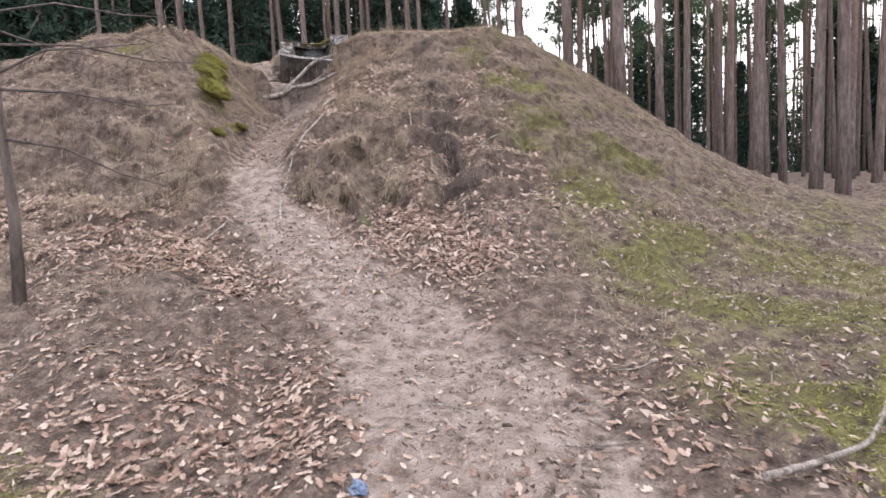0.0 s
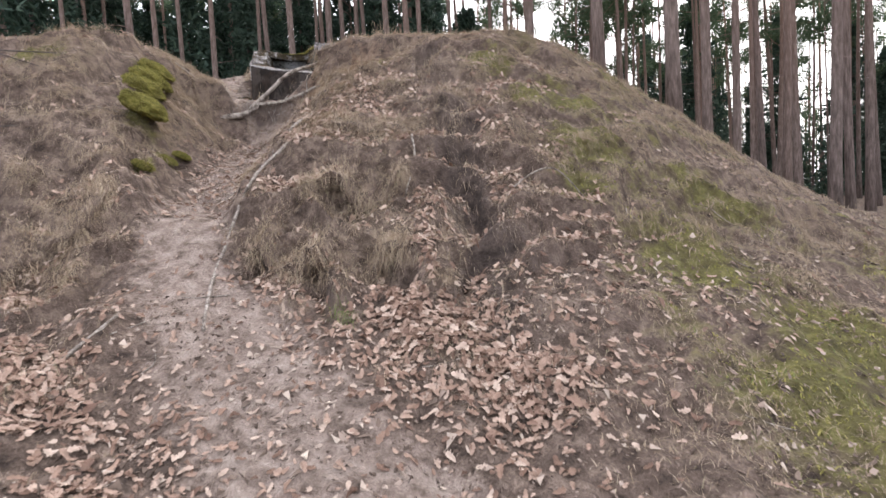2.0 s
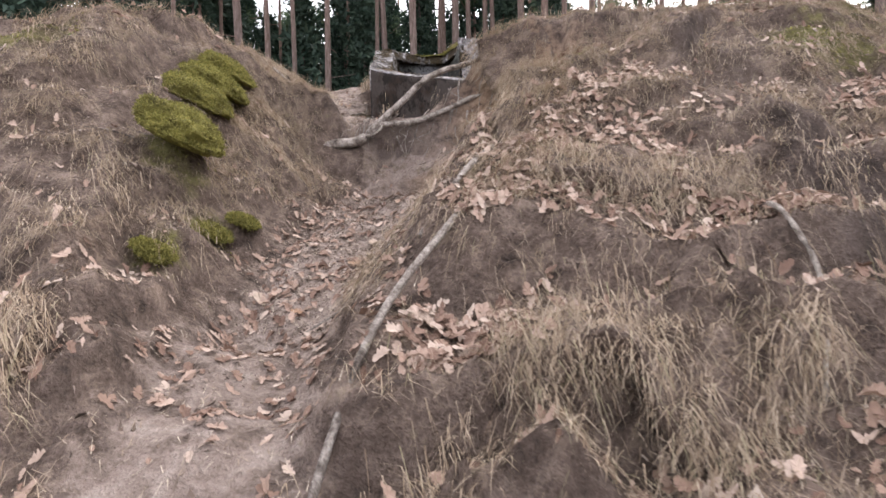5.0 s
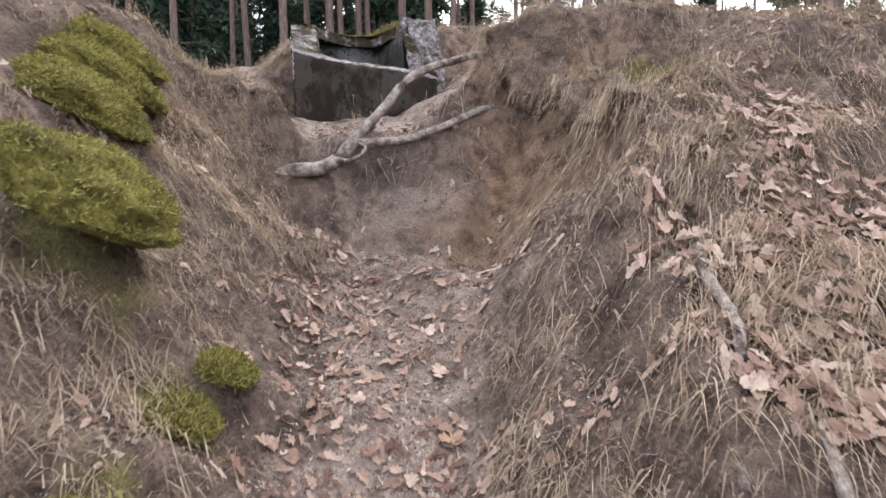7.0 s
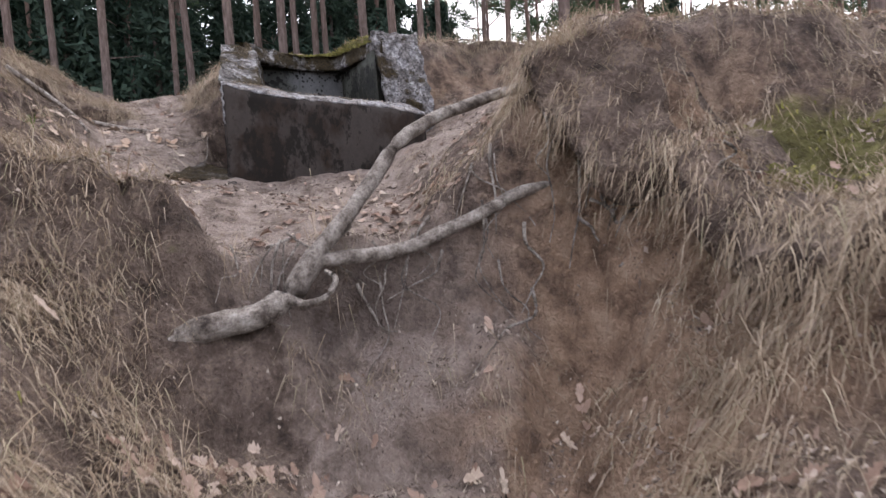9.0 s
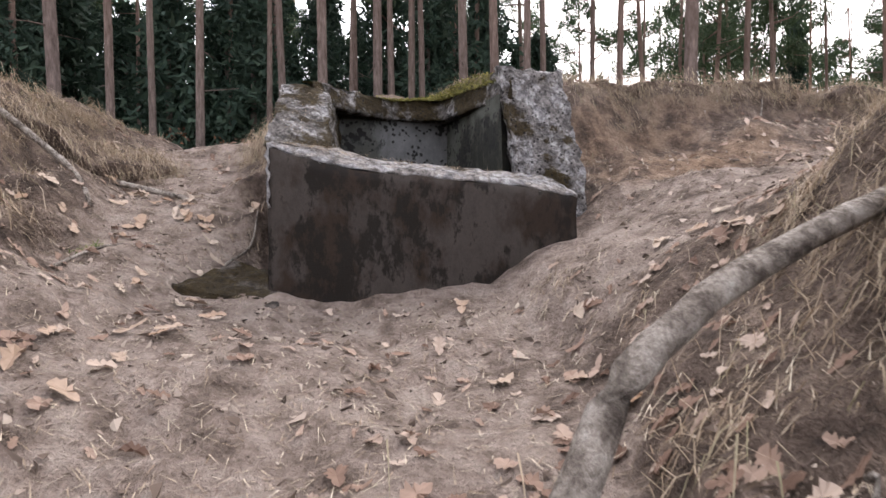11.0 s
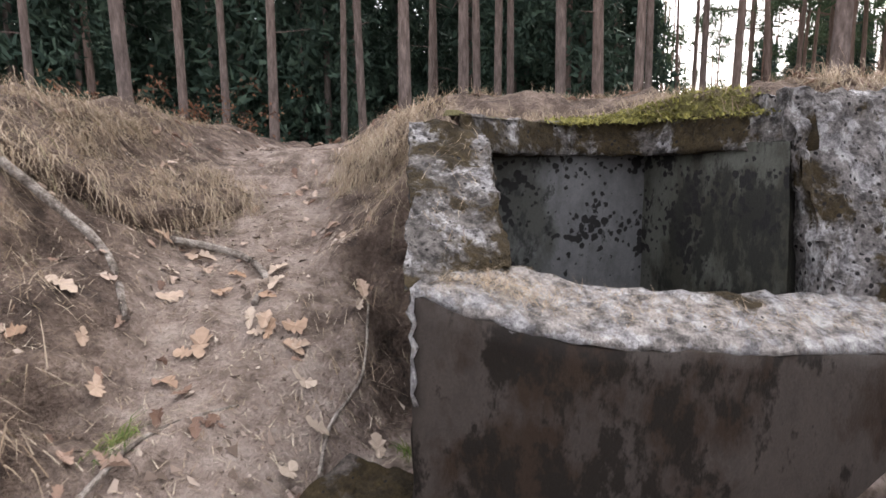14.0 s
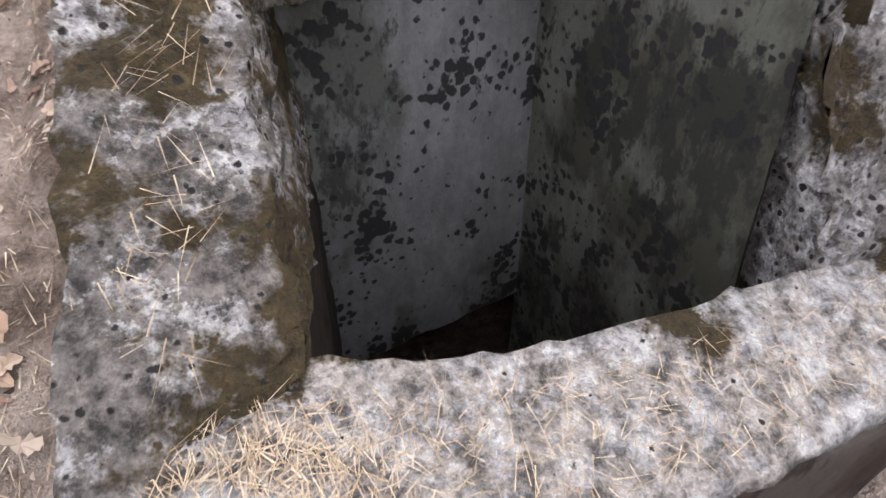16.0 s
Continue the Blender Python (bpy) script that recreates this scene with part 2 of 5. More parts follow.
def root_material():
    m, n, l, b = shader("bare_root_wood", 0.85)
    p = place_of(n)
    mid = noise_tex(n, l, 13, 7, 0.72, p)
    fine = noise_tex(n, l, 90, 5, 0.75, p)
    c = ramp(n, l, mid, [(0.3, (0.04, 0.03, 0.025)), (0.42, (0.17, 0.14, 0.118)), (0.55, (0.36, 0.315, 0.275)), (0.7, (0.52, 0.475, 0.43))])
    c = mixed(n, l, 0.7, c, ramp(n, l, fine, [(0.35, (0.35, 0.33, 0.32)), (0.6, (1, 1, 1))]), "MULTIPLY")
    l.new(c, b.inputs["Base Color"])
    relief(n, l, b, calc(n, l, "ADD", mid, fine), 0.9, 0.02)
    return m


ROOT_WOOD = root_material()
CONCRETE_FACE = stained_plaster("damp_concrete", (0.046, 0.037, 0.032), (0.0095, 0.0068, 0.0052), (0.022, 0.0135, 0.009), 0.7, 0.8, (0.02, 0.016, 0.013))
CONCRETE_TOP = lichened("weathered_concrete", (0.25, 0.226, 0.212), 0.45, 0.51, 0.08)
CONCRETE_CHEEK = lichened("lichened_concrete", (0.13, 0.117, 0.11), 0.532, 0.485, 0.2)
CONCRETE_SHOULDER = lichened("pitted_concrete", (0.17, 0.155, 0.15), 0.475, 0.5, 0.24)
CONCRETE_FOOT = lichened("buried_concrete", (0.09, 0.075, 0.065), 0.56, 0.36, 0.1)
CONCRETE_IN = stained_plaster("sheltered_concrete", (0.105, 0.105, 0.107), (0.025, 0.026, 0.024), (0.05, 0.051, 0.045), 0.25, 3.6, (0.055, 0.058, 0.045))
CONCRETE_GREEN = stained_plaster("algae_concrete", (0.085, 0.087, 0.075), (0.018, 0.018, 0.015), (0.035, 0.034, 0.026), 0.5, 3.4, (0.05, 0.052, 0.037))

# ---------------------------------------------------------------- ground
def spline(xs, ys, v):
    """Smooth interpolation through a few heights."""
    xs, ys = np.array(xs, float), np.array(ys, float)
    d = np.gradient(ys, xs)
    i = np.clip(np.searchsorted(xs, v) - 1, 0, len(xs) - 2)
    h = xs[i + 1] - xs[i]
    s = np.clip((v - xs[i]) / h, 0, 1)
    return ((2 * s**3 - 3 * s**2 + 1) * ys[i] + (s**3 - 2 * s**2 + s) * h * d[i] + (3 * s**2 - 2 * s**3) * ys[i + 1] + (s**3 - s**2) * h * d[i + 1])


def step(a, b, v):
    s = np.clip((v - a) / (b - a), 0, 1)
    return s * s * (3 - 2 * s)


def smin(a, b, k):
    h = np.clip(0.5 + 0.5 * (b - a) / k, 0, 1)
    return b + (a - b) * h - k * h * (1 - h)


PERM = np.random.RandomState(5).permutation(512)
PERM = np.concatenate([PERM, PERM])
VALS = np.random.RandomState(6).uniform(-1, 1, 1024)


def value_noise(x, y):
    xi, yi = np.floor(x).astype(int), np.floor(y).astype(int)
    fx, fy = x - xi, y - yi
    fx, fy = fx * fx * (3 - 2 * fx), fy * fy * (3 - 2 * fy)

    def at(a, b):
        return VALS[PERM[(PERM[a % 512] + b) % 512]]

    return (at(xi, yi) * (1 - fx) + at(xi + 1, yi) * fx) * (1 - fy) + (at(xi, yi + 1) * (1 - fx) + at(xi + 1, yi + 1) * fx) * fy


def fractal(x, y, scale, octaves=4, seed=0.0):
    total, amp = 0.0, 1.0
    for k in range(octaves):
        total = total + amp * value_noise(x * scale + seed + 17.3 * k, y * scale - seed + 9.1 * k)
        scale, amp = scale * 2.03, amp * 0.5
    return total


# ways worn into the sand: x, y, z, half width
GULLY = [(0.4, 1.0, 0.0, 0.7), (0.2, 3.4, 0.14, 0.7), (-0.5, 5.2, 0.5, 0.6), (-1.5, 6.6, 1.05, 0.42), (-2.4, 7.8, 1.6, 0.32), (-2.8, 9.2, 2.1, 0.28),
         (-2.75, 10.4, 2.5, 0.3), (-2.55, 11.4, 2.82, 0.42), (-2.5, 12.0, 3.02, 0.45)]
HOLLOW = [(-3.0, 12.75, 3.78, 0.45), (-3.1, 13.3, 3.95, 0.7), (-3.25, 13.9, 4.1, 0.8), (-3.3, 14.4, 4.2, 0.7)]
LEFT_WAY = [(-3.5, 12.9, 3.86, 0.35), (-3.9, 14.0, 4.28, 0.5), (-4.2, 14.7, 4.48, 0.4), (-4.6, 15.6, 4.8, 0.3), (-4.9, 17.0, 5.3, 0.4), (-5.2, 20, 5.4, 0.5)]
RIGHT_WAY = [(-2.9, 13.8, 4.08, 0.6), (-2.3, 14.2, 4.36, 0.4), (-1.3, 14.6, 4.75, 0.45), (-0.2, 14.9, 5.0, 0.4), (1.5, 15.2, 5.15, 0.4)]


def trench(x, y, line, near_rise, far_rise, shoulder):
    """Height of a way's floor with its side banks, and the distance from the floor's edge."""
    parts = []
    for (x0, y0, z0, w0), (x1, y1, z1, w1) in zip(line[:-1], line[1:]):
        dx, dy = x1 - x0, y1 - y0
        s = np.clip(((x - x0) * dx + (y - y0) * dy) / (dx * dx + dy * dy), 0, 1)
        parts.append((np.hypot(x - x0 - s * dx, y - y0 - s * dy), z0 + s * (z1 - z0), w0 + s * (w1 - w0)))
    least = np.min([p[0] for p in parts], 0)
    total, z, w = 0.0, 0.0, 0.0
    for d, pz, pw in parts:
        k = np.exp(-9 * (d - least))
        total, z, w = total + k, z + k * pz, w + k * pw
    z, w = z / total, w / total
    e = np.maximum(0, least - w)
    return z + np.minimum(e, shoulder) * near_rise + np.maximum(0, e - shoulder) * far_rise + 0.1 * np.minimum(least, w) ** 2, least - w


def lump(x, y, cx, cy, rx, ry, turn=0.0):
    c, s = math.cos(turn), math.sin(turn)
    u, v = ((x - cx) * c + (y - cy) * s) / rx, (-(x - cx) * s + (y - cy) * c) / ry
    return np.exp(-(u * u + v * v))


# swollen moss pads on the gully's bank: x, y, radius, height
PADS = [(-4.15, 11.0, 0.36, 0.06), (-4.2, 11.5, 0.3, 0.06)]


def in_bunker(x, y):
    return (x > -3.62) & (x < -2.2) & (y > 14.66 + 0.15 * (x + 3.4)) & (y < 16.1)


def height(x, y, detail=True):
    flat = 0.1 * np.clip(y - 4, 0, 11) + 0.004 * np.clip(y - 15, 0, 60)
    yy = y - 0.25 * np.maximum(0, x - 0.6) + 0.15 * np.maximum(0, -x - 2.0)
    rise = spline([-10, 2, 4, 5, 6, 7, 7.9, 9, 10, 11.5, 12.3, 13.2, 16, 20, 45, 90], [0, 0, 0.2, 0.34, 0.64, 1.12, 1.55, 2.4, 3.1, 4.15, 4.68, 4.9, 5.55, 5.5, 4.6, 2.4], yy)
    side = np.where(x > 0, 1 - step(0.5, 9.3, x), 1 - step(6.0, 15, -x))
    side = side + (1 - side) * step(14, 22, y) * 0.75 * (1 - step(2, 9, x))
    z = flat + np.maximum(rise - flat, 0) * side
    # bank beside the gully, with its moss-grown crest
    z = z + 0.45 * lump(x, y, -4.9, 10.5, 1.5, 1.2) + 0.22 * lump(x, y, -3.6, 5.2, 2.2, 1.6)
    z = z - 0.12 * lump(x, y, 0.2, 8.5, 0.35, 2.6)
    z = z - 0.35 * lump(x, y, -4.0, 10.4, 0.6, 0.8)
    soft = 0.12
    wobble = 0.16 * fractal(x, y, 1.1, 3, 3.0)
    zh, dh = trench(x, y, HOLLOW, 0.85, 1.3, 0.5)
    z = smin(z, zh + 0.3 * wobble, 0.15)
    zl, dl = trench(x, y, LEFT_WAY, 0.7, 0.9, 0.4)
    z = smin(z, zl + 0.5 * wobble, 0.15)
    zr, dr = trench(x, y, RIGHT_WAY, 0.45, 1.8, 0.5)
    z = smin(z, zr + 0.5 * wobble, 0.12)
    zg, dg = trench(x, y, GULLY, np.where(x < -2.7, 1.0 - 0.15 * step(10.5, 11.5, y), 0.9 + 0.15 * step(10.8, 11.6, y)), np.where(x < -2.7, 1.1, 2.7 - 1.15 * step(10.6, 11.5, y)), 0.5)
    head = 0.12 * fractal(x, y, 2.2, 4, 27.0)
    zg = zg + 0.8 * np.maximum(0, y - 11.85 - head) + 1.7 * np.maximum(0, y - 12.25 - head)
    zg = zg - 1.05 * np.maximum(0, dg - 0.72) * step(10.6, 11.5, y) * step(-2.6, -2.2, x)
    z = smin(z, zg + wobble, soft)
    dl = np.minimum(dl, dh)
    if detail:
        bare = np.clip(1 - np.minimum(np.minimum(dg, dl), dr) / 0.25, 0, 1)
        hillside = step(0.8, 1.6, z) * (1 - step(4.6, 5.2, z)) * (1 - step(3.2, 6, x)) * (1 - bare)
        ph = z / 0.55 + 1.2 * fractal(x, y, 0.8, 3, 8.0)
        fr = ph - np.floor(ph)
        ledge = np.clip(0.6 + 0.8 * fractal(x, y, 0.6, 2, 15.0), 0, 1) * (0.45 + 0.55 * (1 - step(0.0, 1.5, x)))
        z = z - hillside * 0.36 * ledge * (np.where(fr < 0.8, fr / 0.8, (1 - fr) / 0.2) - 0.5)
        near = (np.abs(x) < 14) & (y > -6) & (y < 24)
        z = z + np.where(near, (0.035 + 0.03 * (1 - bare)) * fractal(x, y, 3.1, 4, 1.0) * (1 - 0.6 * bare), 0)
        z = z + np.where(near, 0.016 * fractal(x, y, 9.0, 3, 2.0), 0)
        cut = step(10.6, 11.6, y) * (1 - step(12.5, 12.8, y)) * (1 - step(0.7, 1.1, dg))
        z = z + cut * (0.075 * fractal(x, y, 4.0, 4, 61.0) + 0.03 * np.abs(fractal(x, y, 7.0, 2, 63.0)))
        for cx, cy, rr, up in PADS:
            z = z + up * np.exp(-(((x - cx) / rr) ** 2 + ((y - cy) / rr) ** 2) ** 2)
        z = z + 0.25 * fractal(x, y, 0.12, 2, 4.0) * step(9, 25, np.hypot(x, y - 8))
    return np.where(in_bunker(x, y), 3.3, z), dg, dl, dr


def ground_z(x, y):
    return float(height(np.array([float(x)]), np.array([float(y)]))[0][0])


def axis(dense0, dense1, pitch, far0, far1):
    mid = np.arange(dense0, dense1, pitch)
    out, d = [mid[-1]], pitch
    while out[-1] < far1:
        d = min(d * 1.13, 60)
        out.append(out[-1] + d)
    lo, d = [mid[0]], pitch
    while lo[-1] > far0:
        d = min(d * 1.13, 60)
        lo.append(lo[-1] - d)
    return np.concatenate([lo[:0:-1], mid, out[1:]])


def mesh_from(name, verts, faces, materials=(), smooth=False):
    """A mesh from arrays; every face has the same number of corners."""
    me = bpy.data.meshes.new(name)
    verts, faces = np.asarray(verts, np.float32), np.asarray(faces, np.int32)
    k = faces.shape[1]
    me.vertices.add(len(verts))
    me.vertices.foreach_set("co", verts.ravel())
    me.loops.add(faces.size)
    me.loops.foreach_set("vertex_index", faces.ravel())
    me.polygons.add(len(faces))
    me.polygons.foreach_set("loop_start", np.arange(len(faces), dtype=np.int32) * k)
    me.polygons.foreach_set("use_smooth", np.full(len(faces), smooth))
    me.update(calc_edges=True)
    for m in materials:
        me.materials.append(m)
    return me


def build_ground():
    xs, ys = axis(-7.5, 5.0, 0.045, -700, 700), axis(0.8, 17.2, 0.045, -500, 900)
    X, Y = np.meshgrid(xs, ys)
    x, y = X.ravel(), Y.ravel()
    z, dg, dl, dr = height(x, y)
    nx, ny = len(xs), len(ys)
    i = (np.arange(ny - 1)[:, None] * nx + np.arange(nx - 1)[None, :]).ravel()
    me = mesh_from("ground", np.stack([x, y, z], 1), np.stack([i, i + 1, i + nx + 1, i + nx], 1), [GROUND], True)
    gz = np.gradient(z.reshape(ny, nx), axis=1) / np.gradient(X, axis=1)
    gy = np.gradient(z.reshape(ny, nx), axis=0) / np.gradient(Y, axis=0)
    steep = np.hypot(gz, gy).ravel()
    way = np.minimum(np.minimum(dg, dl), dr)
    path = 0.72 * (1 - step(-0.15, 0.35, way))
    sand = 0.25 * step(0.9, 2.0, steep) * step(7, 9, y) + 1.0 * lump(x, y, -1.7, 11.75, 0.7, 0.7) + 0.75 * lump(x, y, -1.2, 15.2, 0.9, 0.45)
    # trail soil, overhang shade painted on steep banks, patches at gully head and hummock
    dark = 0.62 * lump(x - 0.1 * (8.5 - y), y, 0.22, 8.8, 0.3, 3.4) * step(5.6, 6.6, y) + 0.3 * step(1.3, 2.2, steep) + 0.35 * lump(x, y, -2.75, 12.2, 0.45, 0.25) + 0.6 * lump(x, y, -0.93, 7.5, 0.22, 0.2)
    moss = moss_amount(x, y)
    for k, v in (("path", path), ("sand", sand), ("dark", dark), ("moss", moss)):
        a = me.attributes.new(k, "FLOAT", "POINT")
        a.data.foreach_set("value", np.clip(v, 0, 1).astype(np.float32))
    return tagged(new("ground", me), "sandy forest floor with leaf litter, moss and a worn gully path", "ground", kind="structure")


MOSS_SPOTS = [(2.3, 8.1, 0.9, 0.9), (1.6, 9.6, 0.6, 0.5), (0.7, 11.4, 0.5, 0.35), (-3.75, 10.15, 0.22, 0.26), (-4.1, 11.0, 0.26, 0.3), (-4.2, 11.5, 0.24, 0.26), (-3.4, 9.95, 0.12, 0.16), (-3.42, 9.5, 0.12, 0.16), (-5.2, 10.6, 0.4, 0.3), (3.0, 3.4, 1.4, 1.1), (4.2, 6.6, 1.3, 1.2), (1.0, 10.4, 0.35, 0.4), (2.0, 6.4, 0.6, 0.5),
              (1.7, 10.6, 0.6, 0.3), (-2.6, 2.6, 0.8, 0.6), (-1.0, 11.9, 0.3, 0.25), (2.9, 9.3, 0.7, 0.6), (3.4, 5.2, 1.3, 0.8), (2.9, 7.2, 0.8, 0.7), (1.35, 8.9, 0.4, 0.3)]


def moss_amount(x, y):
    m = np.zeros(x.shape)
    for cx, cy, rx, ry in MOSS_SPOTS:
        m = np.maximum(m, lump(x, y, cx, cy, rx, ry))
    broad = step(0.7, 1.6, x - 0.08 * (8 - y)) * (1 - step(12.5, 15, y)) * (0.3 + 0.22 * fractal(x, y, 1.4, 3, 21.0))
    return np.clip(np.maximum(m * 0.9, broad) + 0.2 * fractal(x, y, 0.5, 3, 21.0) * step(0.5, 3, x), 0, 1)


ground = build_ground()


# ---------------------------------------------------------------- building blocks
def part(name, bm, material, parent=None, label=""):
    me = bpy.data.meshes.new(name)
    bm.to_mesh(me)
    bm.free()
    me.materials.append(material)
    ob = new(name, me)
    if parent is not None:
        ob.parent = parent
    if label:
        ob["label"] = label
    return ob


def rough(p, amount, scale):
    return Vector(p) + amount * noise.turbulence_vector(Vector(p) * scale, 4, False, amplitude_scale=0.55)


def block(bm, low, high, cell=0.05, amount=0.01, scale=9.0):
    """A rough-cast block between two four-cornered faces, gridded finely; low and high run the same way round."""
    lo, hi = [Vector(p) for p in low], [Vector(p) for p in high]

    def quad(a, b, c, d):
        nu = max(1, int(max((b - a).length, (c - d).length) / cell))
        nv = max(1, int(max((d - a).length, (c - b).length) / cell))
        rows = []
        for j in range(nv + 1):
            p, q = a.lerp(d, j / nv), b.lerp(c, j / nv)
            rows.append([bm.verts.new(rough(p.lerp(q, i / nu), amount, scale)) for i in range(nu + 1)])
        for j in range(nv):
            for i in range(nu):
                bm.faces.new((rows[j][i], rows[j][i + 1], rows[j + 1][i + 1], rows[j + 1][i])).smooth = True

    quad(*hi)
    quad(*reversed(lo))
    for k in range(4):
        quad(lo[k], lo[(k + 1) % 4], hi[(k + 1) % 4], hi[k])


def loft(bm, sections, cell, amount, scale):
    """A rough-cast body swept smoothly through four-cornered sections."""
    rows = [smooth_line([s[k] for s in sections], 8) for k in range(4)]
    count = len(rows[0])
    parts = [max(1, int(max((rows[k][i] - rows[(k + 1) % 4][i]).length for i in (0, count // 2, count - 1)) / cell)) for k in range(4)]
    rings = []
    for i in range(count):
        ring = []
        for k in range(4):
            a, c = rows[k][i], rows[(k + 1) % 4][i]
            ring += [bm.verts.new(rough(a.lerp(c, q / parts[k]), amount, scale)) for q in range(parts[k])]
        rings.append(ring)
    n = len(rings[0])
    for a, c in zip(rings[:-1], rings[1:]):
        for k in range(n):
            bm.faces.new((a[k], c[k], c[(k + 1) % n], a[(k + 1) % n])).smooth = True
    bm.faces.new(rings[0])
    bm.faces.new(rings[-1][::-1])


def smooth_line(pts, per=6):
    p = [Vector(q) for q in pts]
    out = []
    for i in range(len(p) - 1):
        a, b, c, d = p[max(i - 1, 0)], p[i], p[i + 1], p[min(i + 2, len(p) - 1)]
        for k in range(per):
            s = k / per
            out.append(0.5 * (2 * b + (c - a) * s + (2 * a - 5 * b + 4 * c - d) * s * s + (3 * b - a - 3 * c + d) * s**3))
    return out + [p[-1]]


# ---------------------------------------------------------------- the concrete firing post
def lip_y(x):
    """Front edge of the roof slab, set back in the middle over the open pit."""
    return float(np.interp(x, [-3.56, -3.3, -3.1, -2.8, -2.62, -2.42], [15.08, 15.4, 15.57, 15.58, 15.3, 14.97]))


def build_bunker():
    post = new("bunker")
    tagged(post, "weathered concrete bunker with dark stains and open embrasure, half buried", "bunker")
    outer = [(-3.63, 14.40), (-3.28, 14.37), (-2.9, 14.43), (-2.5, 14.54), (-2.13, 14.68)]
    inner = [(-3.40, 14.66), (-3.15, 14.68), (-2.85, 14.74), (-2.5, 14.84), (-2.25, 14.92)]
    zo, zi = [4.94, 4.84, 4.80, 4.77, 4.72], [4.95, 4.89, 4.86, 4.84, 4.83]
    # parapet: one curved wall with a crumbling top
    low = 0.03
    bm = bmesh.new()
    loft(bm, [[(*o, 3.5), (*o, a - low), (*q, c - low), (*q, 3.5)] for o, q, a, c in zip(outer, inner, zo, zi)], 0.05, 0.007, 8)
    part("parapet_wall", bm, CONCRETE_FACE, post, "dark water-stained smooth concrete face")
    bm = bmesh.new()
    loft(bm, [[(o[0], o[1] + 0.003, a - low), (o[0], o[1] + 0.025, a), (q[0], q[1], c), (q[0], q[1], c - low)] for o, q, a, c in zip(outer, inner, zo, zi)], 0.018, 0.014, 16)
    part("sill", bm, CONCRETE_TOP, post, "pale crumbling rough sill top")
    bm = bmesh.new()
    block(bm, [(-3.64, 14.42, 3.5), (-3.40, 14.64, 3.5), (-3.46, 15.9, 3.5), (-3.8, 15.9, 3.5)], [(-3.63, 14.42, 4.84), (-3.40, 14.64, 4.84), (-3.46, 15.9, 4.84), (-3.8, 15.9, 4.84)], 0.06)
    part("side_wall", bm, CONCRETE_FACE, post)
    bm = bmesh.new()
    block(bm, [(-3.64, 14.4, 4.925), (-3.38, 14.63, 4.94), (-3.46, 15.9, 4.8), (-3.8, 15.9, 4.8)], [(-3.73, 15.1, 5.38), (-3.48, 15.14, 5.36), (-3.46, 15.9, 5.4), (-3.8, 15.9, 5.4)], 0.025, 0.02, 13)
    part("cheek", bm, CONCRETE_CHEEK, post, "lichen-spotted sloping cheek with moss")
    bm = bmesh.new()
    block(bm, [(-2.42, 14.86, 3.5), (-2.02, 14.92, 3.5), (-2.05, 16.0, 3.5), (-2.42, 16.0, 3.5)], [(-2.42, 14.86, 4.9), (-2.02, 14.92, 4.8), (-2.05, 16.0, 4.9), (-2.42, 16.0, 4.9)], 0.06)
    block(bm, [(-2.42, 14.86, 4.88), (-2.02, 14.92, 4.78), (-2.05, 16.0, 4.9), (-2.42, 16.0, 4.9)], [(-2.5, 15.05, 5.46), (-2.1, 15.18, 5.48), (-2.1, 15.9, 5.46), (-2.5, 15.9, 5.46)], 0.025, 0.026, 13)
    part("cheek", bm, CONCRETE_SHOULDER, post, "pitted lichen-covered concrete shoulder")
    bm = bmesh.new()
    loft(bm, [[(x, lip_y(x), 5.272), (x, lip_y(x) + 0.05, 5.41), (x, 16.6, 5.44), (x, 16.6, 5.27)] for x in (-3.56, -3.42, -3.26, -3.1, -2.95, -2.8, -2.65, -2.52, -2.42)], 0.03, 0.012, 14)
    part("roof_slab", bm, CONCRETE_CHEEK, post)
    bm = bmesh.new()
    block(bm, [(-3.62, 15.42, 3.97), (-2.74, 15.76, 4.02), (-2.74, 16.0, 4.02), (-3.62, 15.66, 3.97)], [(-3.62, 15.42, 5.34), (-2.74, 15.76, 5.34), (-2.74, 16.0, 5.34), (-3.62, 15.66, 5.34)], 0.06, 0.008)
    part("back_wall", bm, CONCRETE_IN, post, "grey plastered inner wall with black mould spots")
    bm = bmesh.new()
    block(bm, [(-2.46, 14.9, 3.4), (-2.36, 14.9, 3.4), (-2.36, 16.3, 3.4), (-2.77, 15.77, 3.4)], [(-2.48, 15.02, 5.3), (-2.36, 15.2, 5.3), (-2.36, 16.3, 5.3), (-2.77, 15.77, 5.3)], 0.06, 0.006)
    part("inner_wall", bm, CONCRETE_GREEN, post, "green-black stained inner wall")
    bm = bmesh.new()
    tube(bm, [(-3.625 + 0.006 * math.sin(9 * k), 14.396, 4.93 - 0.03 * k) for k in range(11)], [0.007 + 0.003 * math.sin(4 * k) for k in range(11)], 6, 0.5)
    part("chipped_edge", bm, CONCRETE_TOP, post, "pale ragged broken plaster edge")
    bm = bmesh.new()
    block(bm, [(-4.05, 14.3, 4.0), (-3.55, 14.2, 4.0), (-3.55, 14.62, 4.0), (-3.85, 14.62, 4.0)], [(-4.05, 14.36, 4.29), (-3.55, 14.22, 4.19), (-3.55, 14.62, 4.3), (-3.85, 14.62, 4.38)], 0.03, 0.02, 12)
    part("footing", bm, CONCRETE_FOOT, post, "broken concrete footing sunk in sand")
    return post


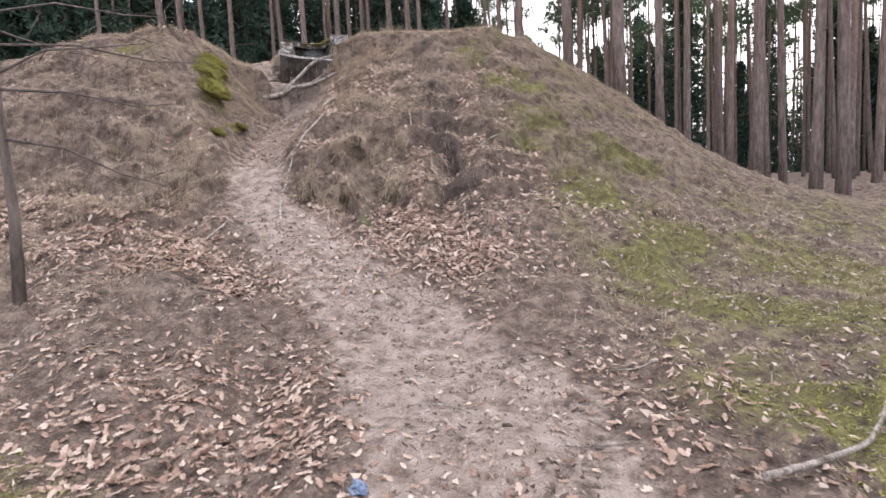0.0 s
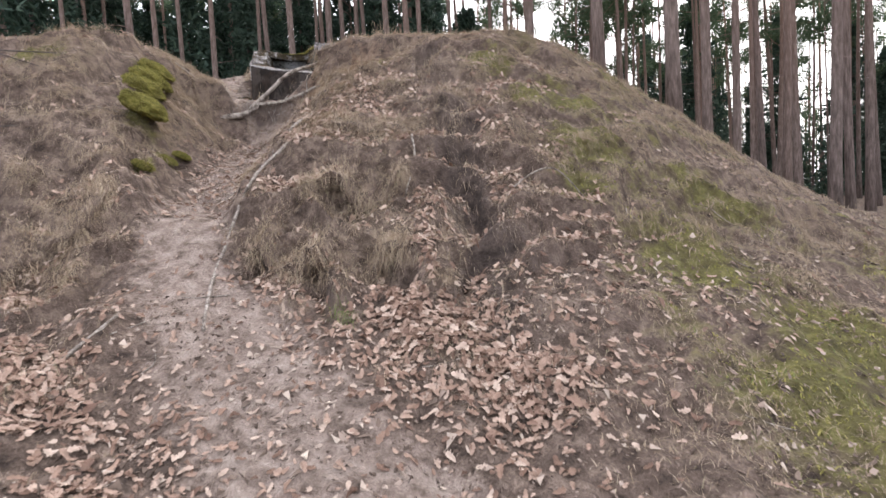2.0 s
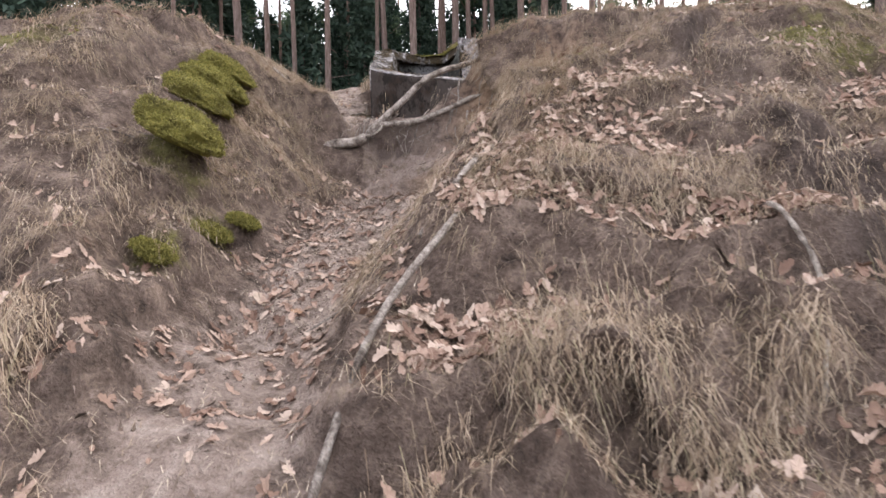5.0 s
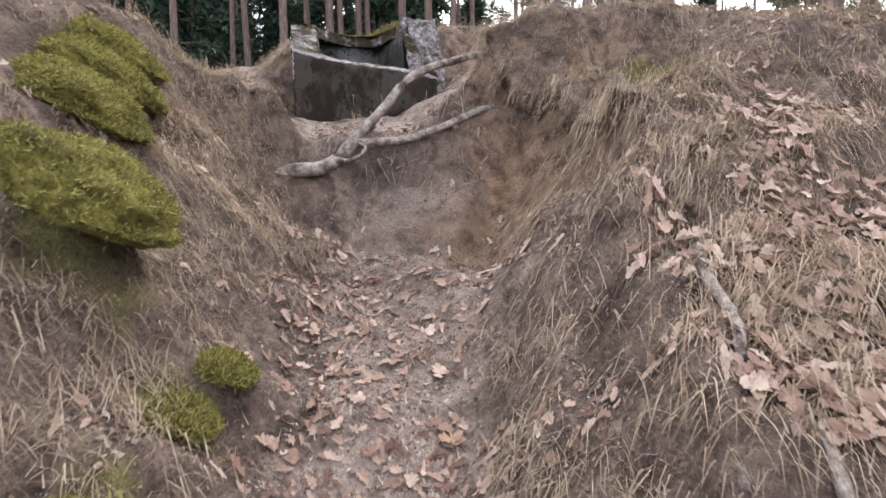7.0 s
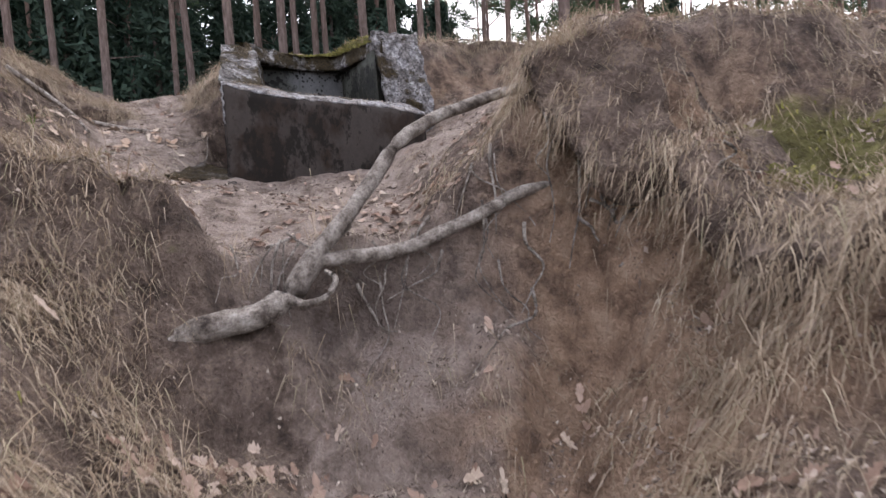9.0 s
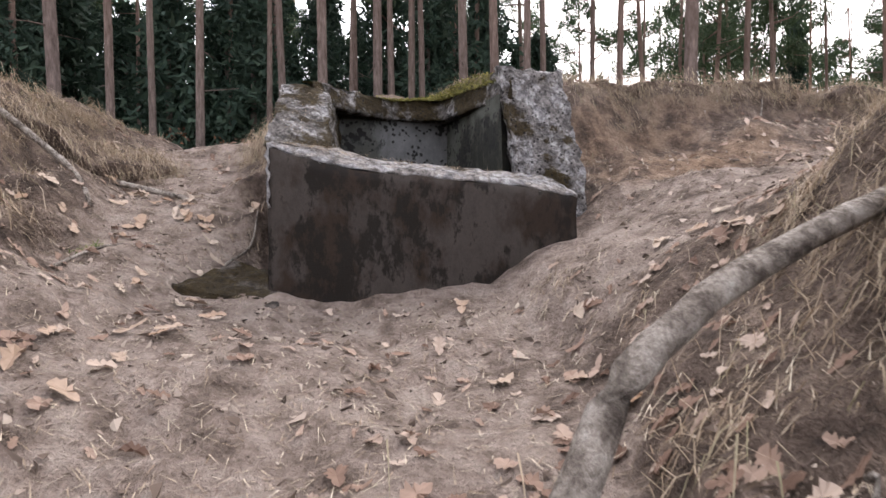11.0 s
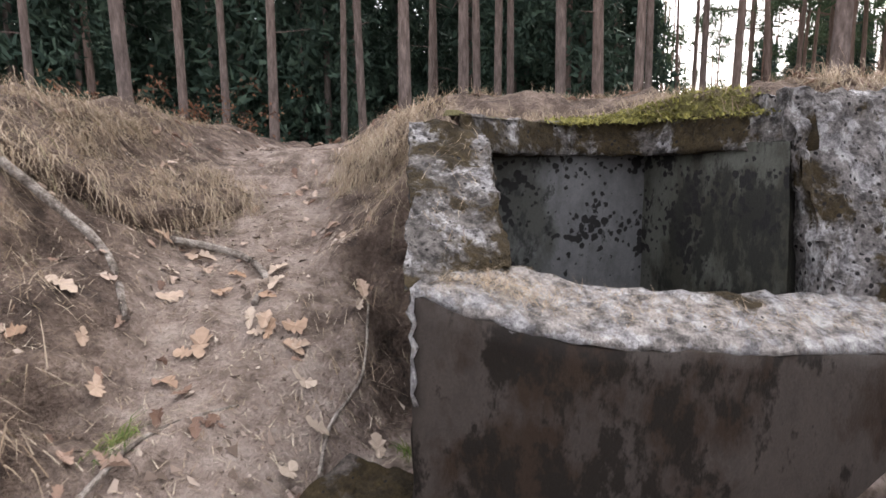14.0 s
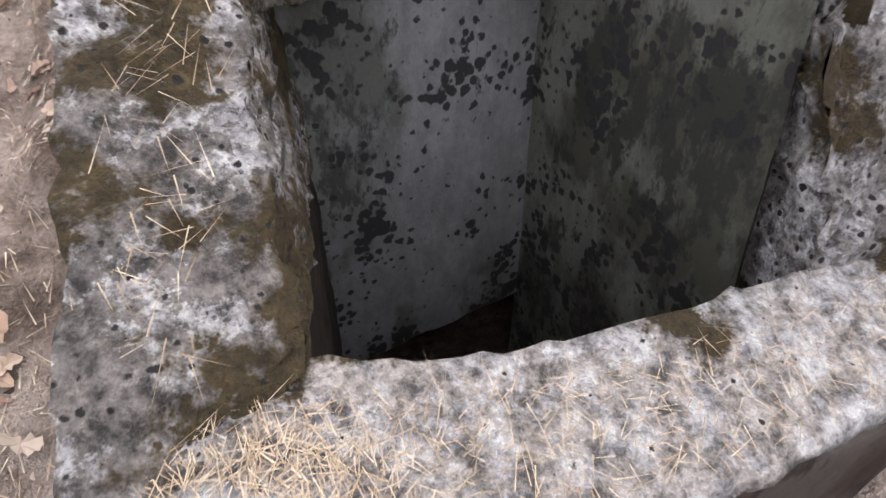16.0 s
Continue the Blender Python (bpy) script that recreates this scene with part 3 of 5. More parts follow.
# ---------------------------------------------------------------- trees
def tube(bm, pts, radii, sides=7, rough_by=0.0):
    rings = []
    for i, p in enumerate(pts):
        p = Vector(p)
        d = (Vector(pts[min(i + 1, len(pts) - 1)]) - Vector(pts[max(i - 1, 0)])).normalized()
        u = d.orthogonal().normalized() if abs(d.z) < 0.9 else Vector((1, 0, 0)).cross(d).normalized()
        v = d.cross(u)
        r = radii[i]
        ring = []
        for k in range(sides):
            a = 2 * math.pi * k / sides
            q = p + (u * math.cos(a) + v * math.sin(a)) * r
            ring.append(bm.verts.new(q if not rough_by else rough(q, rough_by * r, 1.2 / max(r, 0.02))))
        rings.append(ring)
    for a, b in zip(rings[:-1], rings[1:]):
        for k in range(sides):
            bm.faces.new((a[k], a[(k + 1) % sides], b[(k + 1) % sides], b[k])).smooth = True
    bm.faces.new(rings[0][::-1])
    bm.faces.new(rings[-1])


build_bunker()


def sprays(rng, centres, sizes, per, width, length):
    """Many narrow needle sprays about the given centres."""
    c = np.repeat(np.asarray(centres, float), per, 0)
    s = np.repeat(np.asarray(sizes, float), per)
    n = len(c)
    d = rng.normal(size=(n, 3))
    d /= np.linalg.norm(d, axis=1)[:, None]
    base = c + d * (s * rng.uniform(0.1, 0.9, n))[:, None]
    out = d + rng.normal(size=(n, 3)) * 0.6
    out /= np.linalg.norm(out, axis=1)[:, None]
    side = np.cross(out, rng.normal(size=(n, 3)))
    side /= np.linalg.norm(side, axis=1)[:, None]
    ln, wd = length * rng.uniform(0.6, 1.3, n), width * rng.uniform(0.6, 1.3, n)
    v = np.stack([base - side * wd[:, None], base + side * wd[:, None], base + out * ln[:, None]], 1).reshape(-1, 3)
    return v, np.arange(3 * n).reshape(-1, 3)


def pine_kind(seed, tall, radius):
    rng = np.random.RandomState(seed)
    tree = new("pine_tree")
    bend = rng.uniform(-0.4, 0.4, 2)
    pts, radii = [], []
    for k in range(11):
        s = k / 10
        pts.append((bend[0] * s * s + 0.05 * math.sin(5 * s + seed), bend[1] * s * s, -0.5 + (tall + 0.5) * s))
        radii.append(radius * (1.25 if k == 0 else 1.0 - 0.75 * s))
    bm = bmesh.new()
    tube(bm, pts, radii, 10, 0.12)
    part("trunk", bm, PINE_BARK, tree)
    centres, sizes = [], []
    for k in range(12):
        live = k >= 4
        s = rng.uniform(0.58, 0.98) if live else rng.uniform(0.2, 0.6)
        h = tall * s
        a = rng.uniform(0, 6.28)
        ln = (2.6 * (1.15 - s) + 0.9) if live else rng.uniform(0.4, 1.3)
        droop = rng.uniform(-0.1, 0.5) if live else rng.uniform(-0.4, 0.1)
        x0, y0 = bend[0] * s * s, bend[1] * s * s
        mid = (x0 + math.cos(a) * ln * 0.5, y0 + math.sin(a) * ln * 0.5, h + droop * ln * 0.3)
        tip = (x0 + math.cos(a) * ln, y0 + math.sin(a) * ln, h + droop * ln)
        bm = bmesh.new()
        tube(bm, [(x0, y0, h), mid, tip], [0.05 if live else 0.022, 0.03 if live else 0.014, 0.008], 4)
        part("limb", bm, PINE_BARK, tree)
        if live:
            for j in range(14):
                f = rng.uniform(0.35, 1.05)
                centres.append((x0 + math.cos(a) * ln * f + rng.normal() * 0.35, y0 + math.sin(a) * ln * f + rng.normal() * 0.35, h + droop * ln * f + rng.normal() * 0.2))
                sizes.append(rng.uniform(0.25, 0.5))
    v, f = sprays(rng, centres, sizes, 22, 0.035, 0.3)
    crown = new("crown", mesh_from("crown", v, f, [PINE_NEEDLES]))
    crown.parent = tree
    return tree


def spruce_kind(seed, tall):
    rng = np.random.RandomState(seed)
    tree = new("spruce_tree")
    bm = bmesh.new()
    tube(bm, [(0, 0, -0.5), (0, 0, tall * 0.5), (0, 0, tall)], [0.17, 0.1, 0.02], 8)
    part("trunk", bm, SPRUCE_BARK, tree)
    centres, sizes = [], []
    h = 0.8
    while h < tall:
        reach = 2.3 * (1 - h / tall) + 0.25
        for k in range(6):
            a = rng.uniform(0, 6.28)
            for f in np.linspace(0.25, 1, 5):
                centres.append((math.cos(a) * reach * f, math.sin(a) * reach * f, h - 0.35 * reach * f * f + rng.normal() * 0.08))
                sizes.append(0.3)
        h += 0.42
    v, f = sprays(rng, centres, sizes, 6, 0.075, 0.4)
    crown = new("crown", mesh_from("crown", v, f, [SPRUCE_NEEDLES]))
    crown.parent = tree
    return tree


PINES = [pine_kind(11, 19, 0.15), pine_kind(12, 21, 0.15), pine_kind(13, 17, 0.15), pine_kind(14, 22, 0.15)]
SPRUCES = [spruce_kind(21, 11), spruce_kind(22, 14), spruce_kind(23, 8)]
for t in PINES:
    tagged(t, "tall straight pine with reddish flaking bark, high crown", "tree", "pines of the wood")
for t in SPRUCES:
    tagged(t, "dense dark green spruce branched to the ground", "tree", "spruces behind the pines")

# trees that stand out: x, y, trunk radius
KNOWN = [(-14.0, 25.9, 0.11), (-10.4, 23.9, 0.15), (-11.1, 27.1, 0.12), (-10.6, 28.3, 0.11), (-9.3, 28.2, 0.14), (-8.2, 31.2, 0.11), (-7.0, 28.9, 0.12), (-5.5, 26.6, 0.15), (-5.5, 31.3, 0.1), (-4.3, 28.1, 0.15), (-4.0, 30.6, 0.13), (-3.5, 30.6, 0.13), (-3.1, 30.5, 0.12), (-1.9, 28.3, 0.15), (-1.0, 28.0, 0.16), (0.9, 30.9, 0.12), (2.8, 32.4, 0.12), (3.4, 31.5, 0.14), (5.1, 32.7, 0.12), (3.9, 26.9, 0.21), (7.4, 31.0, 0.15), (3.6, 16.1, 0.13), (4.1, 13.4, 0.14), (6.2, 16.7, 0.12), (7.3, 17.4, 0.11), (8.5, 17.4, 0.11), (7.9, 14.8, 0.13), (10.1, 17.4, 0.11), (8.6, 13.6, 0.13), (9.0, 13.2, 0.14), (11.1, 15.1, 0.12), (-0.5, 26.1, 0.11)]
rng = np.random.RandomState(77)
stand = list(KNOWN)


def clear_of(x, y, gap):
    return all((x - a) ** 2 + (y - b) ** 2 > gap * gap for a, b, _ in stand)


tries = 0
while len(stand) < 210 and tries < 6000:
    tries += 1
    a, d = rng.uniform(-1.1, 1.1), rng.uniform(24, 75)
    x, y = d * math.sin(a), 4 + d * math.cos(a)
    if (x < 8 and y < 28) or not clear_of(x, y, 1.8):
        continue
    stand.append((x, y, rng.uniform(0.1, 0.17)))
for k in range(120):
    x, y = rng.uniform(8, 40), rng.uniform(20, 55)
    if clear_of(x, y, 1.8):
        stand.append((x, y, rng.uniform(0.09, 0.16)))
for k in range(40):
    a, d = rng.uniform(1.3, 4.98), rng.uniform(12, 45)
    x, y = d * math.sin(a), 2 + d * math.cos(a)
    if clear_of(x, y, 2.5):
        stand.append((x, y, rng.uniform(0.1, 0.17)))
used = set()
for k, (x, y, r) in enumerate(stand):
    i = k % 4
    s = r / 0.15
    up = rng.uniform(0.85, 1.1)
    m = pose(x, y, ground_z(x, y) - 0.1, rng.normal() * 1.0, rng.normal() * 1.0, rng.uniform(0, 360)) @ Matrix.Diagonal((s, s, up, 1))
    if i not in used:
        used.add(i)
        PINES[i].matrix_basis = m
    else:
        c = copy_thing(PINES[i], m)
        c.scale = (s, s, up)
used = set()
firs = []
while len(firs) < 150:
    a, d = (rng.uniform(-0.98, 0.07), rng.uniform(28, 50)) if len(firs) < 105 else (rng.uniform(0.2, 1.1), rng.uniform(45, 75))
    x, y = d * math.sin(a), 6 + d * math.cos(a)
    if all((x - p) ** 2 + (y - q) ** 2 > 2.5 for p, q in firs):
        firs.append((x, y))
for k, (x, y) in enumerate(firs):
    i = k % 3
    s = rng.uniform(0.8, 1.25)
    m = pose(x, y, ground_z(x, y) - 0.1, 0, 0, rng.uniform(0, 360))
    if i not in used:
        used.add(i)
        SPRUCES[i].matrix_basis = m
    else:
        c = copy_thing(SPRUCES[i], m)
        c.scale = (s, s, s)


def far_wood():
    """Dense distant wood: slim trunks, limbs and needle sprays past the nearer trees."""
    r = np.random.RandomState(91)
    vs, fs, base = [], [], 0
    centres, sizes = [], []
    ring = np.array([(math.cos(a), math.sin(a)) for a in np.linspace(0, 2 * math.pi, 5, endpoint=False)])
    for k in range(620):
        a, d = r.uniform(-1.2, 1.25), r.uniform(60, 125)
        x, y = d * math.sin(a), 5 + d * math.cos(a)
        z, h, rad = 2.0 - 0.02 * d, r.uniform(15, 22), r.uniform(0.1, 0.19)
        lean = r.normal(size=2) * 0.3
        lo = np.column_stack([x + ring[:, 0] * rad, y + ring[:, 1] * rad, np.full(5, z - 2)])
        hi = np.column_stack([x + lean[0] + ring[:, 0] * rad * 0.35, y + lean[1] + ring[:, 1] * rad * 0.35, np.full(5, z + h)])
        vs += [lo, hi]
        for q in range(5):
            fs.append((base + q, base + (q + 1) % 5, base + 5 + (q + 1) % 5, base + 5 + q))
        base += 10
        for q in range(9):
            s = r.uniform(0.35, 1.0)
            centres.append((x + r.normal() * 1.0, y + r.normal() * 1.0, z + h * s))
            sizes.append(r.uniform(0.5, 1.0))
        if k % 2:
            for q in range(7):
                s = r.uniform(0, 0.4)
                centres.append((x + r.normal() * 0.9, y + r.normal() * 0.9, z + h * s))
                sizes.append(0.9)
    trunks = new("distant_trunks", mesh_from("distant_trunks", np.concatenate(vs), fs, [PINE_BARK]))
    tagged(trunks, "dense distant pine trunks in the wood", "trees", kind="stuff")
    v, f = sprays(r, centres, sizes, 30, 0.07, 0.6)
    tagged(new("distant_foliage", mesh_from("distant_foliage", v, f, [PINE_NEEDLES])), "hazy dark green needles of distant pines", "foliage", kind="stuff")


far_wood()


# ---------------------------------------------------------------- what lies and grows on the ground
def lay(x, y, e=0.06):
    """Height and downhill slope of the ground at many places."""
    z = height(x, y)[0]
    gx = (height(x + e, y)[0] - height(x - e, y)[0]) / (2 * e)
    gy = (height(x, y + e)[0] - height(x, y - e)[0]) / (2 * e)
    return z, np.clip(gx, -2.5, 2.5), np.clip(gy, -2.5, 2.5)


def blades(r, x, y, z, gx, gy, per, length, width, flop, spread):
    """Bent tapering grass blades in tufts, falling downhill."""
    n = len(x) * per
    X, Y, Z, GX, GY = (np.repeat(a, per) for a in (x, y, z, gx, gy))
    L = np.repeat(np.broadcast_to(length, x.shape), per) * r.uniform(0.5, 1.3, n)
    ox, oy = r.normal(size=n) * spread, r.normal(size=n) * spread
    a = r.uniform(0, 2 * math.pi, n)
    hx, hy = np.cos(a) - GX * flop, np.sin(a) - GY * flop
    k = np.maximum(0.3, np.hypot(hx, hy))
    hx, hy = hx / k, hy / k
    slope = GX * hx + GY * hy
    lift = r.uniform(0.1, 0.9, n)
    p0 = np.stack([X + ox, Y + oy, Z + GX * ox + GY * oy - 0.005], 1)
    L = L / np.sqrt(1 + slope**2)
    run1, run2 = L * 0.45, L * 0.95
    p1 = p0 + np.stack([hx * run1 * 0.7, hy * run1 * 0.7, slope * run1 * 0.7 + run1 * lift], 1)
    p2 = p0 + np.stack([hx * run2, hy * run2, slope * run2 * 0.9 + run2 * (lift * 0.45 - 0.05)], 1)
    side = np.stack([-hy, hx, np.zeros(n)], 1) * (width * r.uniform(0.6, 1.4, n))[:, None]
    v = np.stack([p0 - side, p0 + side, p1 - side * 0.7, p1 + side * 0.7, p2], 1).reshape(-1, 3)
    b = np.arange(n) * 5
    f = np.stack([np.stack([b, b + 1, b + 2], 1), np.stack([b + 1, b + 3, b + 2], 1), np.stack([b + 2, b + 3, b + 4], 1)], 1).reshape(-1, 3)
    return v, f


def picked(r, n, x0, x1, y0, y1, chance):
    x, y = r.uniform(x0, x1, n), r.uniform(y0, y1, n)
    keep = (r.uniform(size=n) < chance(x, y)) & ~in_bunker(x, y) & ~((x > -3.75) & (x < -2.0) & (y > 14.3) & (y < 16.7))
    return x[keep], y[keep]


def off_way(x, y, a=0.0, b=0.45):
    _, dg, dl, dr = height(x, y, False)
    return step(a, b, np.minimum(np.minimum(dg, dl), dr))


def scatter_grass():
    r = np.random.RandomState(31)

    def on_hill(x, y):
        patch = np.clip(0.55 + 0.8 * fractal(x, y, 1.3, 3, 40.0), 0.05, 1)
        trail = 1 - 0.96 * lump(x - 0.1 * (8.5 - y), y, 0.22, 8.8, 0.36, 3.4)
        bank = 1 - step(-2.2, -1.6, x) * step(14.2, 14.6, y) * (1 - step(16.0, 16.4, y)) * 0.85
        return patch * trail * bank * (1 - 0.8 * moss_amount(x, y)) * off_way(x, y, 0.15, 0.6) * step(5.5, 7.5, y + 0.3 * np.abs(x))

    x, y = picked(r, 48000, -7.5, 5, 5, 18.5, on_hill)
    z, gx, gy = lay(x, y)
    g = np.hypot(gx, gy)
    ok = r.uniform(size=len(x)) < 1.0 - 0.8 * step(1.15, 2.0, g)
    x, y, z, gx, gy, g = (a[ok] for a in (x, y, z, gx, gy, g))
    v, f = blades(r, x, y, z, gx, gy, 13, 0.1 + 0.09 * step(0.75, 1.1, g), 0.0016, 0.45, 0.06)
    tagged(new("dry_grass", mesh_from("dry_grass", v, f, [DRY_GRASS])), "matted dry straw-coloured grass hanging over the banks", "grass", kind="stuff")
    x, y = picked(r, 20000, 0, 12, 1, 12, lambda x, y: np.clip(0.5 + fractal(x, y, 0.7, 3, 50.0), 0, 1) * off_way(x, y, 0.2, 1.2))
    z, gx, gy = lay(x, y)
    v, f = blades(r, x, y, z, gx, gy, 7, np.full(x.shape, 0.08), 0.0022, 0.4, 0.07)
    tagged(new("short_grass", mesh_from("short_grass", v, f, [DRY_GRASS])), "short faded grass over mossy ground", "grass", kind="stuff")
    x, y = picked(r, 9000, -5, 5, 2, 13, lambda x, y: np.clip(moss_amount(x, y) - 0.25, 0, 1) * 0.5)
    z, gx, gy = lay(x, y)
    v, f = blades(r, x, y, z, gx, gy, 7, np.full(x.shape, 0.1), 0.002, 0.6, 0.05)
    tagged(new("green_grass", mesh_from("green_grass", v, f, [GREEN_GRASS])), "thin green and yellow grass among moss", "grass", kind="stuff")


def scatter_fringe():
    """Grass hanging from the lips of the eroded banks, and bare rootlets below them."""
    r = np.random.RandomState(41)
    x, y = picked(r, 60000, -7, 3, 6, 17.5, lambda x, y: 1.0 + 0 * x)
    z, gx, gy = lay(x, y, 0.05)
    g = np.maximum(np.hypot(gx, gy), 0.05)
    dx, dy = x - 0.16 * gx / g, y - 0.16 * gy / g
    zd, hx, hy = lay(dx, dy, 0.08)
    lip = (zd < z - 0.17) & (g < 1.4)
    x, y, z, hx, hy = x[lip], y[lip], z[lip], hx[lip], hy[lip]
    keep = r.uniform(size=len(x)) < np.clip(0.6 + fractal(x, y, 1.5, 2, 33.0), 0.1, 1)
    x, y, z, hx, hy = x[keep][:9000], y[keep][:9000], z[keep][:9000], hx[keep][:9000], hy[keep][:9000]
    v, f = blades(r, x, y, z, hx, hy, 16, np.full(x.shape, 0.2), 0.0017, 1.1, 0.05)
    tagged(new("hanging_grass", mesh_from("hanging_grass", v, f, [DRY_GRASS])), "dry grass and rootlets hanging over eroded lips", "grass", kind="stuff")


def moss_carpet():
    r = np.random.RandomState(33)
    x, y = picked(r, 260000, -6, 5, 2, 13, lambda x, y: step(0.45, 0.75, moss_amount(x, y) + 0.35 * fractal(x, y, 2.5, 3, 60.0)) * np.where((x < -3) & (y > 8), 1.0, 0.6))
    z, gx, gy = lay(x, y)
    v, f = blades(r, x, y, z, gx, gy, 1, np.full(x.shape, 0.045), 0.006, 0.4, 0.01)
    tagged(new("moss", mesh_from("moss", v, f, [MOSS])), "yellow-green feathery moss carpet on the slope", "moss", kind="stuff")


LOBES = [(0.0, 0.0), (0.1, 0.09), (0.24, 0.13), (0.3, 0.08), (0.45, 0.2), (0.53, 0.12), (0.68, 0.24), (0.78, 0.13), (0.9, 0.14), (1.0, 0.0)]


def leaf_mesh(r, x, y, z, gx, gy, size):
    """Curled lobed oak leaves lying on the ground."""
    n = len(x)
    outline = np.array(LOBES + [(u, -w) for u, w in LOBES[-2:0:-1]])
    m = len(outline)
    u, w = outline[:, 0] - 0.5, outline[:, 1]
    a = r.uniform(0, 2 * math.pi, n)
    curl, cup, tilt = r.normal(size=n) * 0.5, r.uniform(-0.3, 1.2, n), r.normal(size=n) * 0.16
    U = u[None, :] * size[:, None]
    W = w[None, :] * size[:, None] * r.uniform(0.9, 1.7, n)[:, None]
    H = (curl[:, None] * u[None, :] ** 2 + cup[:, None] * w[None, :] ** 2 * 3 + tilt[:, None] * (u[None, :] + 0.3)) * size[:, None] + r.normal(size=(n, m)) * 0.03 * size[:, None]
    H = H - H.min(1)[:, None]
    ca, sa = np.cos(a)[:, None], np.sin(a)[:, None]
    lean = np.sqrt(1 + gx**2 + gy**2)[:, None]
    dx, dy = (U * ca - W * sa) / lean, (U * sa + W * ca) / lean
    P = np.stack([x[:, None] + dx, y[:, None] + dy, z[:, None] + 0.004 + gx[:, None] * dx + gy[:, None] * dy + H], 2)
    mid = np.stack([x, y, z + 0.004 + H.mean(1) * 0.6], 1)[:, None, :]
    v = np.concatenate([mid, P], 1).reshape(-1, 3)
    b = (np.arange(n) * (m + 1))[:, None]
    k = np.arange(m)
    f = np.stack([np.broadcast_to(b, (n, m)), b + 1 + k, b + 1 + (k + 1) % m], 2).reshape(-1, 3)
    return v, f


def scatter_leaves():
    r = np.random.RandomState(35)

    def chance(x, y):
        _, dg, dl, dr = height(x, y, False)
        way = np.minimum(np.minimum(dg, dl), dr)
        c = np.clip(0.45 + 0.7 * fractal(x, y, 0.8, 3, 70.0), 0.06, 1)
        c = c * (0.22 + 0.78 * step(-0.25, 0.25, way)) * (1 - 0.3 * step(8, 9, y) * (1 - step(12.2, 12.6, y)) * (1 - step(0.0, 0.7, dg)))
        c = c * (1 - 0.55 * step(1.5, 4.5, x)) * (1 + 0.4 * step(12.5, 13.5, y)) * (1 - 0.7 * step(16.5, 19, y))
        return c

    x, y = picked(r, 54000, -8, 6, 0.5, 18.5, chance)
    x2, y2 = picked(r, 11000, -6, 0.5, 1, 8, chance)
    x3, y3 = picked(r, 2400, -3.6, -1.5, 8.5, 12.5, lambda x, y: np.clip(0.5 + 0.9 * fractal(x, y, 1.6, 3, 75.0), 0.1, 1))
    x4, y4 = picked(r, 46000, -5.5, 1.5, 5.5, 12.5, lambda x, y: chance(x, y) * off_way(x, y, 0.3, 0.7) * np.clip(0.4 + 1.1 * fractal(x, y, 1.1, 3, 78.0), 0.03, 1))
    on_grass = np.concatenate([np.zeros(len(x) + len(x2) + len(x3)), np.ones(len(x4))])
    x, y = np.concatenate([x, x2, x3, x4]), np.concatenate([y, y2, y3, y4])
    z, gx, gy = lay(x, y, 0.14)
    ok = (r.uniform(size=len(x)) > step(0.85, 1.25, np.hypot(gx, gy))) & (r.uniform(size=len(x)) > 1.1 * moss_amount(x, y)) & (r.uniform(size=len(x)) > 0.5 * lump(x - 0.1 * (8.5 - y), y, 0.22, 8.8, 0.3, 3.4))
    x, y, z, gx, gy, on_grass = x[ok], y[ok], z[ok], gx[ok], gy[ok], on_grass[ok]
    z = z + on_grass * r.uniform(0.0, 0.045, len(x))
    v, f = leaf_mesh(r, x, y, z, gx, gy, r.uniform(0.035, 0.09, len(x)) + 0.02 * on_grass)
    tagged(new("leaf_litter", mesh_from("leaf_litter", v, f, [OAK_LEAF])), "fallen dry oak leaves scattered over the sand", "leaves", kind="stuff")


def scatter_needles():
    r = np.random.RandomState(37)
    x, y = picked(r, 45000, -7, 1, 8, 17, lambda x, y: np.where(y > 12.3, 1.0, 0.45))
    z, gx, gy = lay(x, y)
    ok = np.hypot(gx, gy) < 1.2
    x, y, z, gx, gy = x[ok], y[ok], z[ok], gx[ok], gy[ok]
    n = len(x)
    a, L = r.uniform(0, 6.28, n), r.uniform(0.03, 0.07, n)
    dx, dy = np.cos(a) * L, np.sin(a) * L
    p = np.stack([x, y, z + 0.004], 1)
    q = p + np.stack([dx, dy, gx * dx + gy * dy + r.uniform(0, 0.012, n)], 1)
    s = np.stack([-np.sin(a), np.cos(a), 0 * a], 1) * 0.0017
    v = np.stack([p - s, p + s, q], 1).reshape(-1, 3)
    tagged(new("fallen_needles", mesh_from("fallen_needles", v, np.arange(3 * n).reshape(-1, 3), [NEEDLE_LITTER])), "fallen pine needles on the sand", "needles", kind="stuff")


